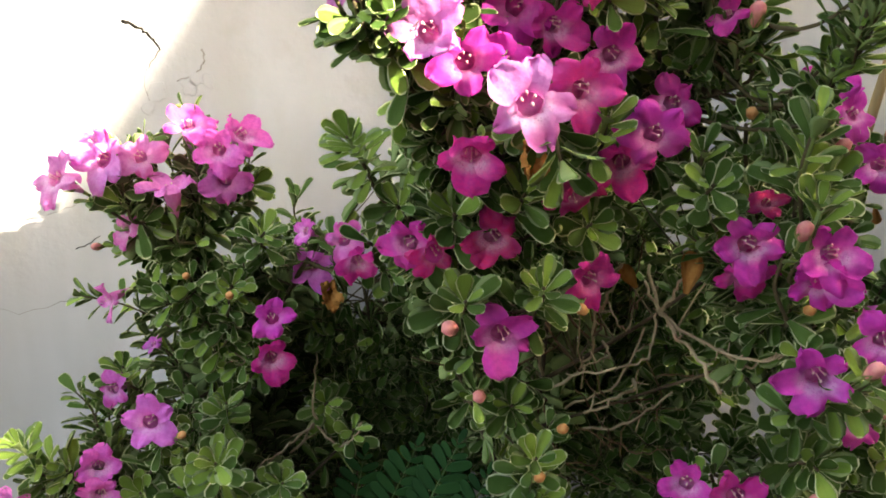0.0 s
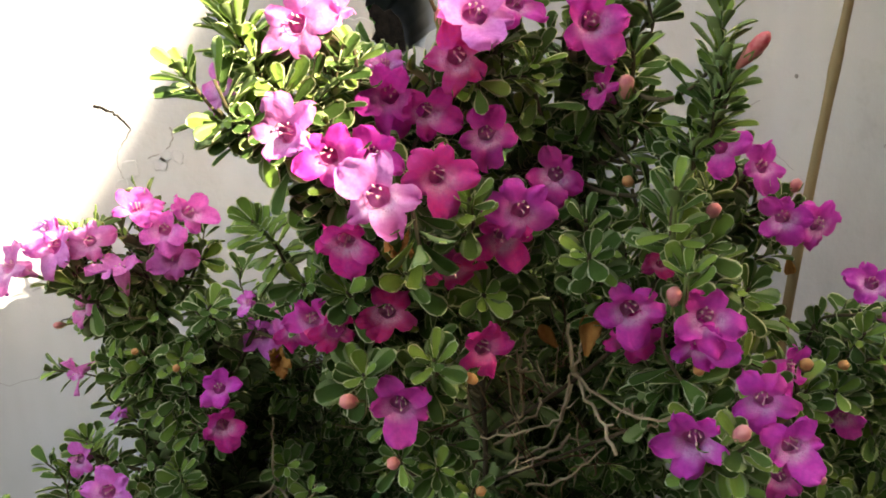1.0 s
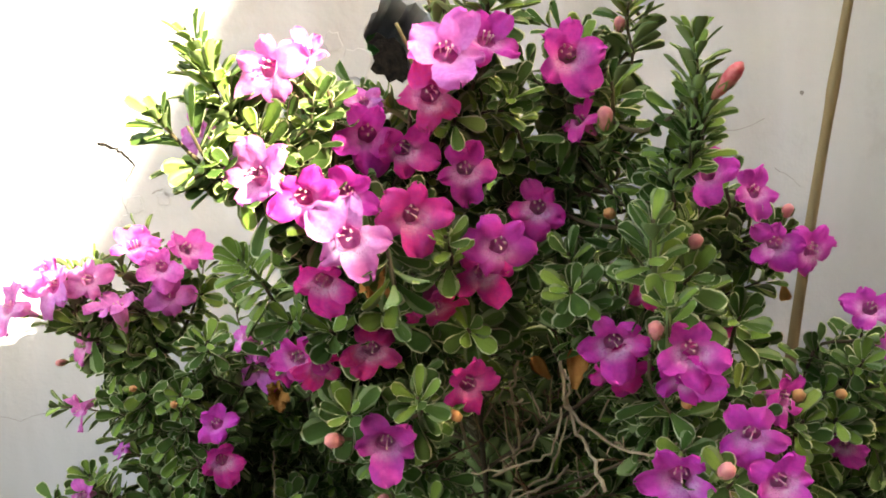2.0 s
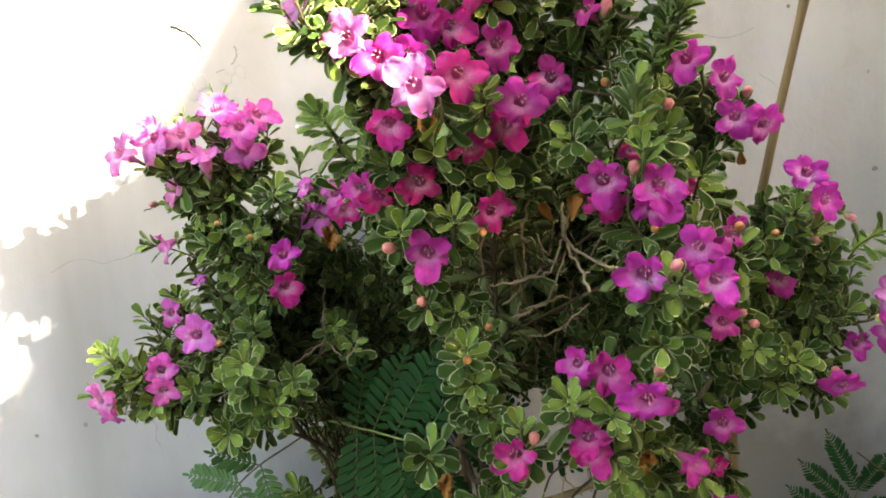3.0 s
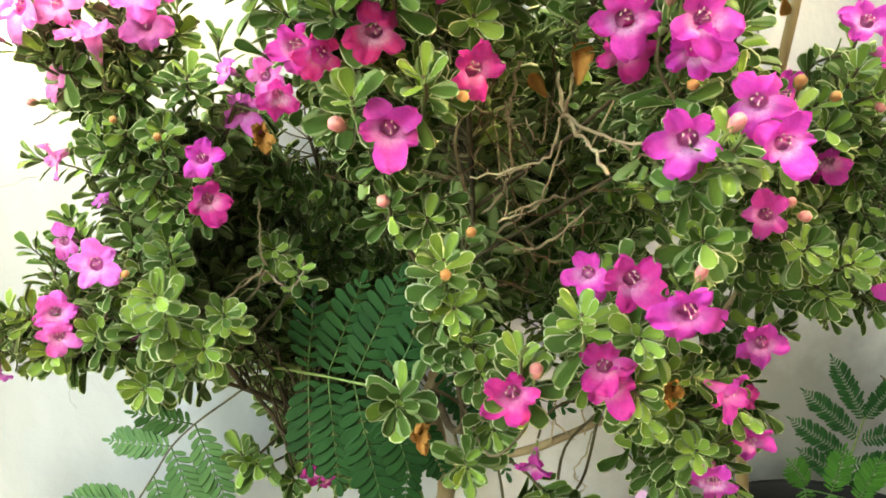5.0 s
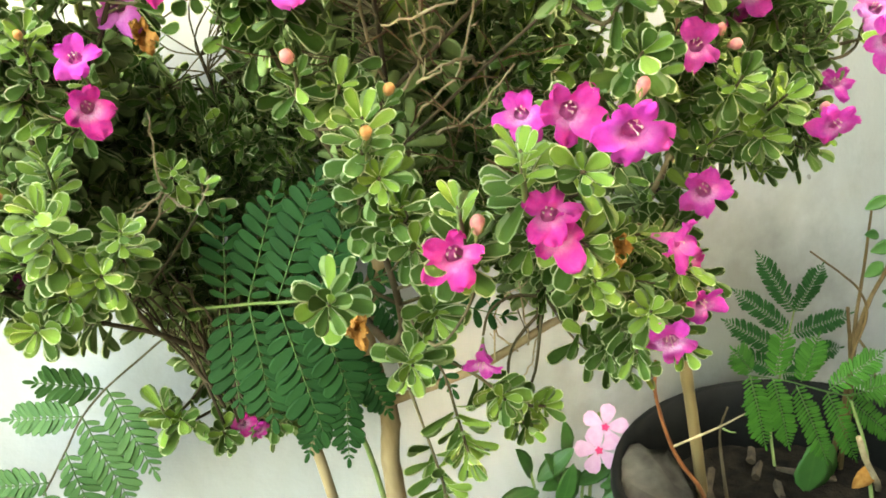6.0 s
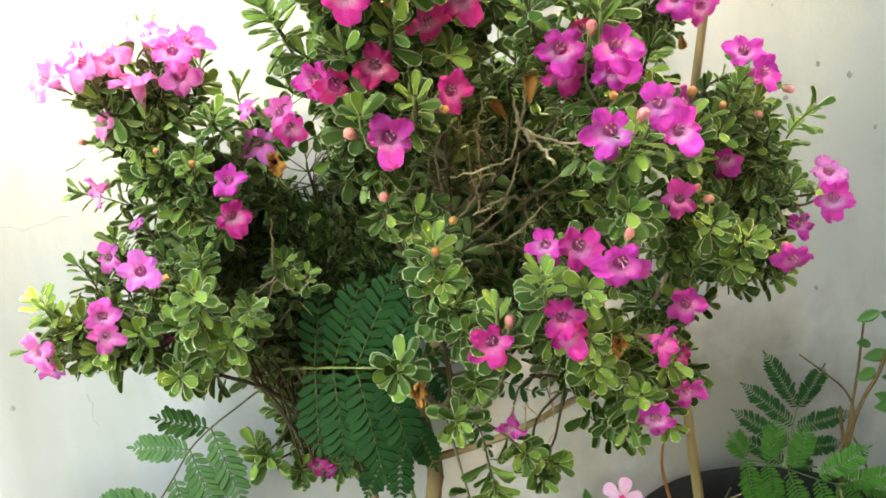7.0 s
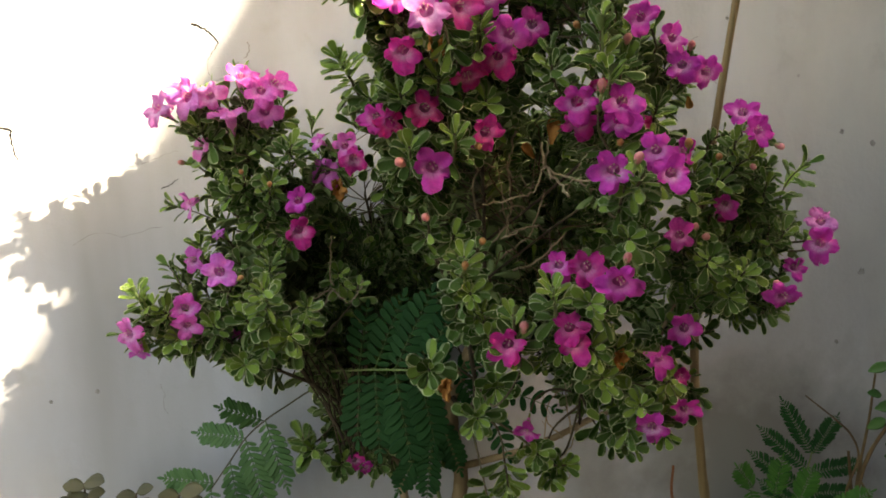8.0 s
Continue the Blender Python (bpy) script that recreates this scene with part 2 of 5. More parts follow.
def mesh_from(name, bm, materials, smooth=True):
    me = bpy.data.meshes.new(name)
    bm.to_mesh(me)
    bm.free()
    for mm in materials:
        me.materials.append(mm)
    if smooth:
        me.polygons.foreach_set("use_smooth", [True] * len(me.polygons))
    return me


def smooth_line(pts, per=6):
    """A rounded line through points."""
    p = [Vector(q) for q in pts]
    if len(p) < 3:
        return [p[0].lerp(p[-1], i / per) for i in range(per + 1)]
    e = [p[0] * 2 - p[1], *p, p[-1] * 2 - p[-2]]
    out = []
    for i in range(1, len(e) - 2):
        a, b, c, d = e[i - 1:i + 3]
        for j in range(per):
            t = j / per
            out.append(0.5 * (2 * b + (c - a) * t + (2 * a - 5 * b + 4 * c - d) * t * t + (3 * b - a - 3 * c + d) * t ** 3))
    out.append(p[-1])
    return out


def add_tube(bm, line, r0, r1, sides=6, wobble=0.0, rng=random, knots=()):
    """A tapered stem along a line."""
    rings, n = [], len(line)
    up = Vector((0.31, 0.47, 0.83))
    for i, q in enumerate(line):
        t = (line[min(i + 1, n - 1)] - line[max(i - 1, 0)]).normalized()
        a = t.cross(up)
        if a.length < 0.05:
            a = t.cross(Vector((1, 0, 0)))
        a.normalize()
        b = t.cross(a)
        f = i / (n - 1)
        r = r0 + (r1 - r0) * f
        for kf, kr in knots:
            r += kr * math.exp(-((f - kf) / 0.018) ** 2)
        ring = []
        for s in range(sides):
            g = 2 * math.pi * s / sides
            rr = r * (1 + wobble * rng.uniform(-1, 1))
            ring.append(bm.verts.new(q + (a * math.cos(g) + b * math.sin(g)) * rr))
        rings.append(ring)
    for u, v in zip(rings, rings[1:]):
        for s in range(sides):
            bm.faces.new((u[s], u[(s + 1) % sides], v[(s + 1) % sides], v[s]))
    bm.faces.new(rings[0][::-1])
    bm.faces.new(rings[-1])


def tube(name, pts, r0, r1, material, parent, label="", sides=8, per=6, wobble=0.06, knots=()):
    bm = bmesh.new()
    add_tube(bm, smooth_line(pts, per), r0, r1, sides, wobble, random, knots)
    return part(name, bm, material, parent, label)


def add_box(bm, lo, hi):
    v = [bm.verts.new((x, y, z)) for x in (lo[0], hi[0]) for y in (lo[1], hi[1]) for z in (lo[2], hi[2])]
    for f in ((0, 1, 3, 2), (4, 6, 7, 5), (0, 4, 5, 1), (2, 3, 7, 6), (0, 2, 6, 4), (1, 5, 7, 3)):
        bm.faces.new([v[i] for i in f])


def empty(name, at, label, category, group="", kind=""):
    ob = new(name)
    ob.location = at
    ob.empty_display_size = 0.05
    return tagged(ob, label, category, group, kind)


class Leaves:
    """Collects many leaves into one mesh, or makes single leaf meshes."""

    S = (0.0, 0.25, 0.50, 0.74, 0.92, 1.0)
    OBOVATE = (0.055, 0.12, 0.205, 0.25, 0.20, 0.075)
    ELLIPTIC = (0.05, 0.26, 0.34, 0.28, 0.14, 0.02)
    OBLONG = (0.10, 0.28, 0.335, 0.32, 0.225, 0.06)
    ACROSS = ((-1.0, 1.0), (-0.62, 0.18), (0.0, 0.0), (0.62, 0.18), (1.0, 1.0))

    def __init__(self):
        self.v, self.f, self.mi, self.uv = [], [], [], []

    def add(self, at, way, normal, length, width=1.0, cup=0.25, curl=0.15, slots=(0, 1), shape=None, thick=0.018):
        shape = shape or self.OBOVATE
        way = way.normalized()
        side = way.cross(normal)
        side.normalize()
        nor = side.cross(way)
        base = len(self.v)
        for s, w in zip(self.S, shape):
            w *= width
            mid = at + way * (s * length) - nor * (curl * s * s * length)
            for u, rise in self.ACROSS:
                self.v.append(mid + side * (u * w * length) + nor * (rise * w * cup * length))
            for u in (-0.5, 0.5):                   # the underside
                self.v.append(mid + side * (u * w * length) + nor * (0.12 * w * cup * length - thick * length * (0.5 + w)))
        k = len(self.S)
        for i in range(k - 1):
            a, b = base + 7 * i, base + 7 * i + 7
            s0, s1 = self.S[i], self.S[i + 1]
            for j in range(4):
                u0, u1 = 0.5 + 0.5 * self.ACROSS[j][0], 0.5 + 0.5 * self.ACROSS[j + 1][0]
                self.f.append((a + j, a + j + 1, b + j + 1, b + j))
                self.mi.append(slots[0])
                self.uv += [(u0, s0), (u1, s0), (u1, s1), (u0, s1)]
            for quad, u0, u1 in (((a + 5, a, b, b + 5), 0.25, 0.0), ((a + 6, a + 5, b + 5, b + 6), 0.75, 0.25), ((a + 4, a + 6, b + 6, b + 4), 1.0, 0.75)):
                self.f.append(quad)
                self.mi.append(slots[1])
                self.uv += [(u0, s0), (u1, s0), (u1, s1), (u0, s1)]

    def mesh(self, name, materials):
        me = bpy.data.meshes.new(name)
        me.from_pydata([tuple(q) for q in self.v], [], self.f)
        for mm in materials:
            me.materials.append(mm)
        me.polygons.foreach_set("material_index", self.mi)
        me.polygons.foreach_set("use_smooth", [True] * len(me.polygons))
        layer = me.uv_layers.new(name="UVMap")
        layer.data.foreach_set("uv", [c for q in self.uv for c in q])
        return me


def basis(at, way, up=Vector((0, 0, 1)), scale=1.0):
    """A pose whose z points along way and whose y leans to up."""
    d = way.normalized()
    x = up.cross(d)
    if x.length < 1e-3:
        x = Vector((1, 0, 0))
    x.normalize()
    y = d.cross(x)
    m = Matrix((x, y, d)).transposed().to_4x4()
    return Matrix.Translation(at) @ m @ Matrix.Diagonal((scale, scale, scale, 1))


# ---- the setting ----
WALL = 0.65
HOLE = Vector((0.114, WALL, 1.032))


def wall_with_hole():
    """A thick plastered wall with a rough round drain hole through it."""
    bm = bmesh.new()
    x0, x1, z0, z1, y0, y1 = -4.0, 4.0, 0.0, 1.55, WALL, WALL + 0.16
    n, sq = 32, 0.09
    rng = random.Random(5)
    wob = [1 + 0.10 * rng.uniform(-1, 1) for _ in range(n)]
    loops = {}
    for y in (y0, y1):
        inner, outer = [], []
        for i in range(n):
            g = 2 * math.pi * i / n
            c, s = math.cos(g), math.sin(g)
            inner.append(bm.verts.new((HOLE.x + 0.0245 * c * wob[i], y, HOLE.z + 0.0285 * s * wob[i])))
            q = sq / max(abs(c), abs(s))
            outer.append(bm.verts.new((HOLE.x + q * c, y, HOLE.z + q * s)))
        loops[y] = inner, outer
        for i in range(n):
            j = (i + 1) % n
            bm.faces.new((inner[i], outer[i], outer[j], inner[j]))
        cx = [x0, HOLE.x - sq, HOLE.x + sq, x1]
        cz = [z0, HOLE.z - sq, HOLE.z + sq, z1]
        for a in range(3):
            for b in range(3):
                if (a, b) != (1, 1):
                    bm.faces.new([bm.verts.new(p) for p in ((cx[a], y, cz[b]), (cx[a + 1], y, cz[b]), (cx[a + 1], y, cz[b + 1]), (cx[a], y, cz[b + 1]))])
    for i in range(n):
        j = (i + 1) % n
        bm.faces.new((loops[y0][0][i], loops[y0][0][j], loops[y1][0][j], loops[y1][0][i]))
    for q in (((x0, y0, z1), (x1, y0, z1), (x1, y1, z1), (x0, y1, z1)), ((x0, y0, z0), (x0, y1, z0), (x0, y1, z1), (x0, y0, z1)),
              ((x1, y0, z0), (x1, y0, z1), (x1, y1, z1), (x1, y1, z0))):
        bm.faces.new([bm.verts.new(p) for p in q])
    bmesh.ops.remove_doubles(bm, verts=bm.verts, dist=1e-5)
    bmesh.ops.recalc_face_normals(bm, faces=bm.faces)
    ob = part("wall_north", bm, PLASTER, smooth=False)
    return tagged(ob, "whitewashed plaster garden wall with hairline cracks and stains", "wall", kind="structure")


wall_north = wall_with_hole()


def crack(x, z, way, length, seed, width=0.0007):
    """A hairline crack: a thin dark jagged seam that lies in the plaster."""
    rng = random.Random(seed)
    p, g, bm, pts = Vector((x, WALL + 0.00008, z)), math.radians(way), bmesh.new(), []
    n = 9
    for i in range(n + 1):
        pts.append(p.copy())
        a = g + rng.uniform(-0.6, 0.6)
        p = p + Vector((math.cos(a), 0, math.sin(a))) * (length / n)
    add_tube(bm, pts, width * 0.45, width * 0.3, 4, 0.4, rng)
    return part("crack", bm, CRACK if width > 0.0008 else FAINT, wall_north, "hairline crack in the plaster")


def crack_line(pts, width=0.0009, dark=True):
    """A crack along a given line of (x, z) on the wall, jagged between its points."""
    rng, bm = random.Random(round(pts[0][0] * 1e4)), bmesh.new()
    line = smooth_line([(x, WALL + 0.00006, z) for x, z in pts], 5)
    line = [q + Vector((rng.uniform(-1, 1), 0, rng.uniform(-1, 1))) * 0.0006 for q in line]
    add_tube(bm, line, width * 0.6, width * 0.3, 4, 0.5, rng)
    return part("crack", bm, CRACK if dark else FAINT, wall_north, "hairline crack in the plaster")


crack_line(((-0.0946, 0.981), (-0.0852, 0.977), (-0.0788, 0.971), (-0.0735, 0.964)), 0.0021)
crack_line(((-0.0735, 0.964), (-0.080, 0.955), (-0.085, 0.945), (-0.083, 0.932)), 0.0008, False)
crack_line(((-0.290, 0.902), (-0.2554, 0.8995), (-0.2535, 0.8913), (-0.2520, 0.8782), (-0.2495, 0.8717)), 0.0021)
crack_line(((-0.300, 0.770), (-0.285, 0.766), (-0.278, 0.756)), 0.0018)
crack_line(((-0.1357, 0.8387), (-0.1281, 0.8417), (-0.1203, 0.8472)), 0.0010)
crack_line(((-0.049, 0.964), (-0.048, 0.958), (-0.052, 0.950), (-0.065, 0.944)), 0.0012, False)
crack_line(((0.327, 0.956), (0.3476, 0.949), (0.368, 0.9475), (0.389, 0.953)), 0.0010, False)
crack(-0.300, 0.815, -5, 0.055, 5)
crack(-0.215, 0.795, 6, 0.080, 6)
crack(-0.150, 0.862, 30, 0.035, 7)
crack(-0.08, 0.87, 190, 0.03, 14)
crack(0.395, 0.915, -40, 0.03, 11)
crack(-0.155, 0.660, -80, 0.03, 12)


def pock(x, z, r, seed):
    """A small dark pit in the plaster."""
    rng = random.Random(seed)
    bm = bmesh.new()
    c = bm.verts.new((x, WALL - 0.0006, z))
    ring = [bm.verts.new((x + r * rng.uniform(0.6, 1.2) * math.cos(g), WALL - 0.0002, z + r * rng.uniform(0.6, 1.2) * math.sin(g)))
            for g in [2 * math.pi * i / 9 for i in range(9)]]
    for i in range(9):
        bm.faces.new((c, ring[i], ring[(i + 1) % 9]))
    return part("plaster_pit", bm, FAINT, wall_north, "small dark pit in the plaster")


for i, (px, pz, pr) in enumerate(((0.513, 0.822, .0030), (0.551, 0.850, .0032), (0.588, 0.836, .0036), (0.577, 0.698, .0048), (0.547, 0.623, .0028),
                                  (-0.202, 0.918, .0026), (-0.255, 0.913, .0022), (0.46, 0.76, .002), (0.50, 0.91, .002), (0.62, 0.78, .003),
                                  (-0.21, 0.66, .0025), (-0.25, 0.655, .002), (0.42, 0.97, .002))):
    pock(px, pz, pr, i)


def plaster_flake(x, z, r, seed):
    """A raised scab of old plaster."""
    rng = random.Random(seed)
    bm = bmesh.new()
    n = 14
    top = [bm.verts.new((x + r * k * math.cos(g), WALL - 0.0006, z + 1.2 * r * k * math.sin(g)))
           for g, k in [(2 * math.pi * i / n, rng.uniform(0.65, 1.15)) for i in range(n)]]
    low = [bm.verts.new((x + (v.co.x - x) * 1.18, WALL + 0.001, z + (v.co.z - z) * 1.18)) for v in top]
    bm.faces.new(top)
    for i in range(n):
        bm.faces.new((top[i], low[i], low[(i + 1) % n], top[(i + 1) % n]))
    bmesh.ops.recalc_face_normals(bm, faces=bm.faces)
    return part("plaster_flake", bm, PLASTER, wall_north, "raised scab of old plaster", smooth=False)


plaster_flake(0.083, 1.020, 0.010, 6)
plaster_flake(0.068, 1.035, 0.007, 7)
plaster_flake(-0.054, 0.945, 0.004, 8)
plaster_flake(-0.058, 0.940, 0.005, 9)
plaster_flake(-0.046, 0.944, 0.004, 10)
plaster_flake(-0.078, 0.937, 0.006, 11)
plaster_flake(-0.084, 0.928, 0.004, 12)

bm = bmesh.new()
add_box(bm, (-150, -150, -0.3), (150, 150, 0.0))
tagged(part("ground", bm, CONCRETE, smooth=False), "brown trodden earth of the yard", "ground", kind="structure")

# an unseen wall added at the side: its straight level top shades the shrub
EDGE = Vector((-0.128, WALL, 0.900)) - SUN_WAY * 16.0
RUN = (Vector((0.100, 0, 0.139)) - SUN_WAY * (0.139 / SUN_WAY.z)).normalized()   # level, in the plane of the shadow's edge
OUT = Vector((RUN.y, -RUN.x, 0))
bm = bmesh.new()
a, b = EDGE + RUN * 2.95, EDGE - RUN * 5.0
vs = [bm.verts.new((*(q + OUT * o).xy, z)) for z in (0.0, EDGE.z) for q, o in ((a, 0), (b, 0), (b, 3.0), (a, 3.0))]
for f in ((3, 2, 1, 0), (4, 5, 6, 7), (0, 1, 5, 4), (1, 2, 6, 5), (2, 3, 7, 6), (3, 0, 4, 7)):
    bm.faces.new([vs[i] for i in f])
bmesh.ops.recalc_face_normals(bm, faces=bm.faces)
tagged(part("light_block_east", bm, UNSEEN_WALL, smooth=False), "unseen wall with a straight level top, added to cast the shadow edge", "wall", kind="structure")

# an unseen low wall, added beside the shrub to cut light from the right
bm = bmesh.new()
add_box(bm, (0.82, -0.38, 0.0), (0.98, WALL - 0.002, 1.18))
tagged(part("light_block_corner", bm, UNSEEN_WALL, smooth=False), "unseen low wall added to block light from the right", "wall", kind="structure")

# two unseen blocks behind the walk, added to cut skylight from the front
bm = bmesh.new()
add_box(bm, (-0.90, -6.0, 0.0), (2.25, -2.2, 4.4))
add_box(bm, (-0.52, -2.3, 0.0), (0.76, -0.60, 2.5))
tagged(part("light_block_south", bm, UNSEEN_WALL, smooth=False), "unseen blocks added behind the camera to cut the front sky", "wall", kind="structure")

# ---- the pots ----


def pot(x, y, rim, r_top, label, soil_at=0.04):
    """A plastic nursery pot with a rolled rim, filled with soil."""
    thing = empty("plant_pot", (x, y, 0), label, "plant pot", "pots along the wall")
    n = 40
    prof = [(0.72 * r_top, 0.0), (0.74 * r_top, 0.012), (0.97 * r_top, rim - 0.03), (1.03 * r_top, rim - 0.028), (1.05 * r_top, rim - 0.008),
            (1.03 * r_top, rim), (0.985 * r_top, rim - 0.002), (0.96 * r_top, rim - 0.03), (0.93 * r_top, rim - soil_at - 0.03)]
    bm = bmesh.new()
    rings = [[bm.verts.new((r * math.cos(2 * math.pi * i / n), r * math.sin(2 * math.pi * i / n), z)) for i in range(n)] for r, z in prof]
    for u, v in zip(rings, rings[1:]):
        for i in range(n):
            bm.faces.new((u[i], u[(i + 1) % n], v[(i + 1) % n], v[i]))
    bm.faces.new(rings[0][::-1])
    part("pot_body", bm, BLACK_PLASTIC, thing)
    bm = bmesh.new()
    rng = random.Random(int(x * 1000))
    prev, c = None, bm.verts.new((0, 0, rim - soil_at + 0.006))
    for ri in range(1, 9):
        ring = [bm.verts.new((0.945 * r_top * ri / 8 * math.cos(2 * math.pi * i / n), 0.945 * r_top * ri / 8 * math.sin(2 * math.pi * i / n),
                              rim - soil_at + rng.uniform(-0.004, 0.004))) for i in range(n)]
        for i in range(n):
            j = (i + 1) % n
            bm.faces.new((c, ring[i], ring[j]) if prev is None else (prev[i], ring[i], ring[j], prev[j]))
        prev = ring
    part("soil", bm, SOIL, thing, "dark crumbly potting soil")
    return thing


pot(0.09, 0.475, 0.34, 0.135, "black plastic nursery pot holding the flowering shrub")
pot(0.375, 0.49, 0.470, 0.125, "black plastic nursery pot with dark soil and a stake", 0.06)
pot(-0.21, 0.54, 0.46, 0.085, "small black plastic pot with a dark-leaved seedling")


def grey_fold():
    """The dusty turned-down film at the edge of the black pot."""
    bm = bmesh.new()
    rng = random.Random(3)
    nu, nv = 14, 6
    grid = []
    for i in range(nu + 1):
        g = math.radians(128 + 84 * i / nu)
        row = []
        for j in range(nv + 1):
            f = j / nv
            r = 0.126 - 0.060 * f + 0.005 * rng.uniform(-1, 1)
            row.append(bm.verts.new((0.375 + r * math.cos(g), 0.49 + r * math.sin(g), 0.462 + 0.008 * math.sin(3 * f) - 0.035 * f * f + 0.004 * rng.uniform(-1, 1))))
        grid.append(row)
    for i in range(nu):
        for j in range(nv):
            bm.faces.new((grid[i][j], grid[i + 1][j], grid[i + 1][j + 1], grid[i][j + 1]))
    bmesh.ops.solidify(bm, geom=bm.faces[:], thickness=0.0015)
    ob = part("plastic_sheet", bm, GREY_FILM)
    return tagged(ob, "dusty grey plastic film folded over the pot rim", "plastic film")


grey_fold()


def wood_chip(x, y, z, ln, seed):
    rng = random.Random(seed)
    bm = bmesh.new()
    d = Vector((rng.uniform(-1, 1), rng.uniform(-1, 1), 0.12)).normalized()
    p = Vector((x, y, z))
    add_tube(bm, [p - d * ln / 2, p, p + d * ln / 2], 0.004, 0.0025, 5, 0.4, rng)
    return tagged(part("wood_chip", bm, CHIP, smooth=False), "dry brown wood chip lying on the soil", "wood chip", "chips on the soil")


for i, (cx, cy) in enumerate(((0.40, 0.555), (0.42, 0.54), (0.36, 0.565), (0.435, 0.52), (0.395, 0.525), (0.345, 0.545), (0.41, 0.575))):
    wood_chip(cx, cy, 0.418, 0.018 + 0.004 * (i % 3), i)

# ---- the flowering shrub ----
VIEWPOINT = Vector((0.02, -0.05, 0.90))                  # about the mean camera position, to which the blooms are turned
shrub = empty("flowering_shrub", (0.09, 0.52, 0.30), "grey-green bushy shrub covered in magenta bell flowers, growing in a pot", "shrub")
shrub_inv = Matrix.Translation(-shrub.location)


def of_shrub(ob):
    """Puts a part that was built in world places under the shrub."""
    ob.parent = shrub
    ob.matrix_parent_inverse = shrub_inv
    return ob


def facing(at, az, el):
    """The way a bloom looks: turned az degrees aside from the camera's viewpoint and el degrees up."""
    to = VIEWPOINT - at
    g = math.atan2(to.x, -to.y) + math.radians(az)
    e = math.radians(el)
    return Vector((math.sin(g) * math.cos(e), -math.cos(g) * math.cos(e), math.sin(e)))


# main stems, from the pot upward
NODES = []


def main_stem(pts, r0, r1, mm):
    """One woody stem of the shrub; its nodes are kept for the twigs."""
    line = smooth_line(pts, 6)
    i = len(NODES)
    NODES.extend([(q, i) for q in line[2:] if q.z > 0.59])
    bm = bmesh.new()
    add_tube(bm, line, r0, r1, 10, 0.13, random.Random(i))
    of_shrub(part("trunk" if r0 > 0.004 else "branch", bm, mm, label="pale grey-brown woody stem" if mm is TRUNK else ""))


main_stem(((0.095, 0.535, 0.295), (0.099, 0.565, 0.42), (0.100, 0.572, 0.52), (0.106, 0.572, 0.565), (0.101, 0.57, 0.60), (0.100, 0.56, 0.645), (0.112, 0.52, 0.70)), 0.0074, 0.0056, TRUNK)
main_stem(((0.112, 0.52, 0.70), (0.115, 0.48, 0.76), (0.112, 0.455, 0.83), (0.105, 0.43, 0.90), (0.10, 0.41, 0.96)), 0.0015, 0.0010, BARK)
main_stem(((0.062, 0.535, 0.295), (0.058, 0.55, 0.45), (0.054, 0.552, 0.54), (0.048, 0.556, 0.590), (0.040, 0.560, 0.610)), 0.0042, 0.0030, TRUNK)
main_stem(((0.040, 0.560, 0.610), (0.026, 0.562, 0.628), (0.004, 0.555, 0.652), (-0.02, 0.535, 0.68)), 0.0021, 0.0015, BARK)
main_stem(((-0.02, 0.535, 0.68), (-0.045, 0.53, 0.74), (-0.05, 0.53, 0.80), (-0.048, 0.525, 0.86), (-0.052, 0.52, 0.895)), 0.0018, 0.0012, BARK)
main_stem(((-0.05, 0.53, 0.80), (-0.015, 0.522, 0.825), (0.002, 0.51, 0.852)), 0.0017, 0.0011, BARK)
main_stem(((-0.049, 0.526, 0.85), (-0.072, 0.518, 0.875), (-0.085, 0.512, 0.892)), 0.0015, 0.0010, BARK)
main_stem(((-0.02, 0.535, 0.68), (-0.06, 0.53, 0.705), (-0.10, 0.52, 0.74)), 0.0013, 0.0009, BARK)
main_stem(((0.106, 0.572, 0.575), (0.16, 0.535, 0.60), (0.200, 0.517, 0.622), (0.225, 0.47, 0.66), (0.24, 0.44, 0.72), (0.26, 0.42, 0.77)), 0.0033, 0.0016, TRUNK)
main_stem(((0.114, 0.47, 0.79), (0.16, 0.44, 0.83), (0.20, 0.425, 0.87), (0.215, 0.42, 0.92)), 0.0011, 0.0008, BARK)
main_stem(((0.115, 0.48, 0.76), (0.145, 0.42, 0.80), (0.17, 0.38, 0.83), (0.18, 0.365, 0.86)), 0.0008, 0.0006, BARK)
main_stem(((0.112, 0.52, 0.70), (0.09, 0.47, 0.75), (0.06, 0.43, 0.82), (0.05, 0.40, 0.88), (0.045, 0.39, 0.94)), 0.0014, 0.0010, BARK)
main_stem(((0.20, 0.517, 0.622), (0.18, 0.46, 0.67), (0.165, 0.41, 0.72), (0.155, 0.38, 0.76)), 0.0010, 0.0007, BARK)
main_stem(((0.100, 0.56, 0.645), (0.095, 0.48, 0.66), (0.095, 0.44, 0.69), (0.085, 0.42, 0.75)), 0.0026, 0.0014, BARK)
main_stem(((0.240, 0.44, 0.72), (0.275, 0.425, 0.75), (0.295, 0.41, 0.78)), 0.0020, 0.0014, BARK)
main_stem(((0.10, 0.41, 0.96), (0.10, 0.385, 0.985), (0.10, 0.38, 1.01)), 0.0020, 0.0011, BARK)
main_stem(((0.105, 0.43, 0.90), (0.14, 0.40, 0.94), (0.16, 0.385, 0.98)), 0.0013, 0.0009, BARK)
main_stem(((0.100, 0.56, 0.645), (0.070, 0.577, 0.70), (0.050, 0.582, 0.76), (0.040, 0.577, 0.82)), 0.0015, 0.0010, BARK)
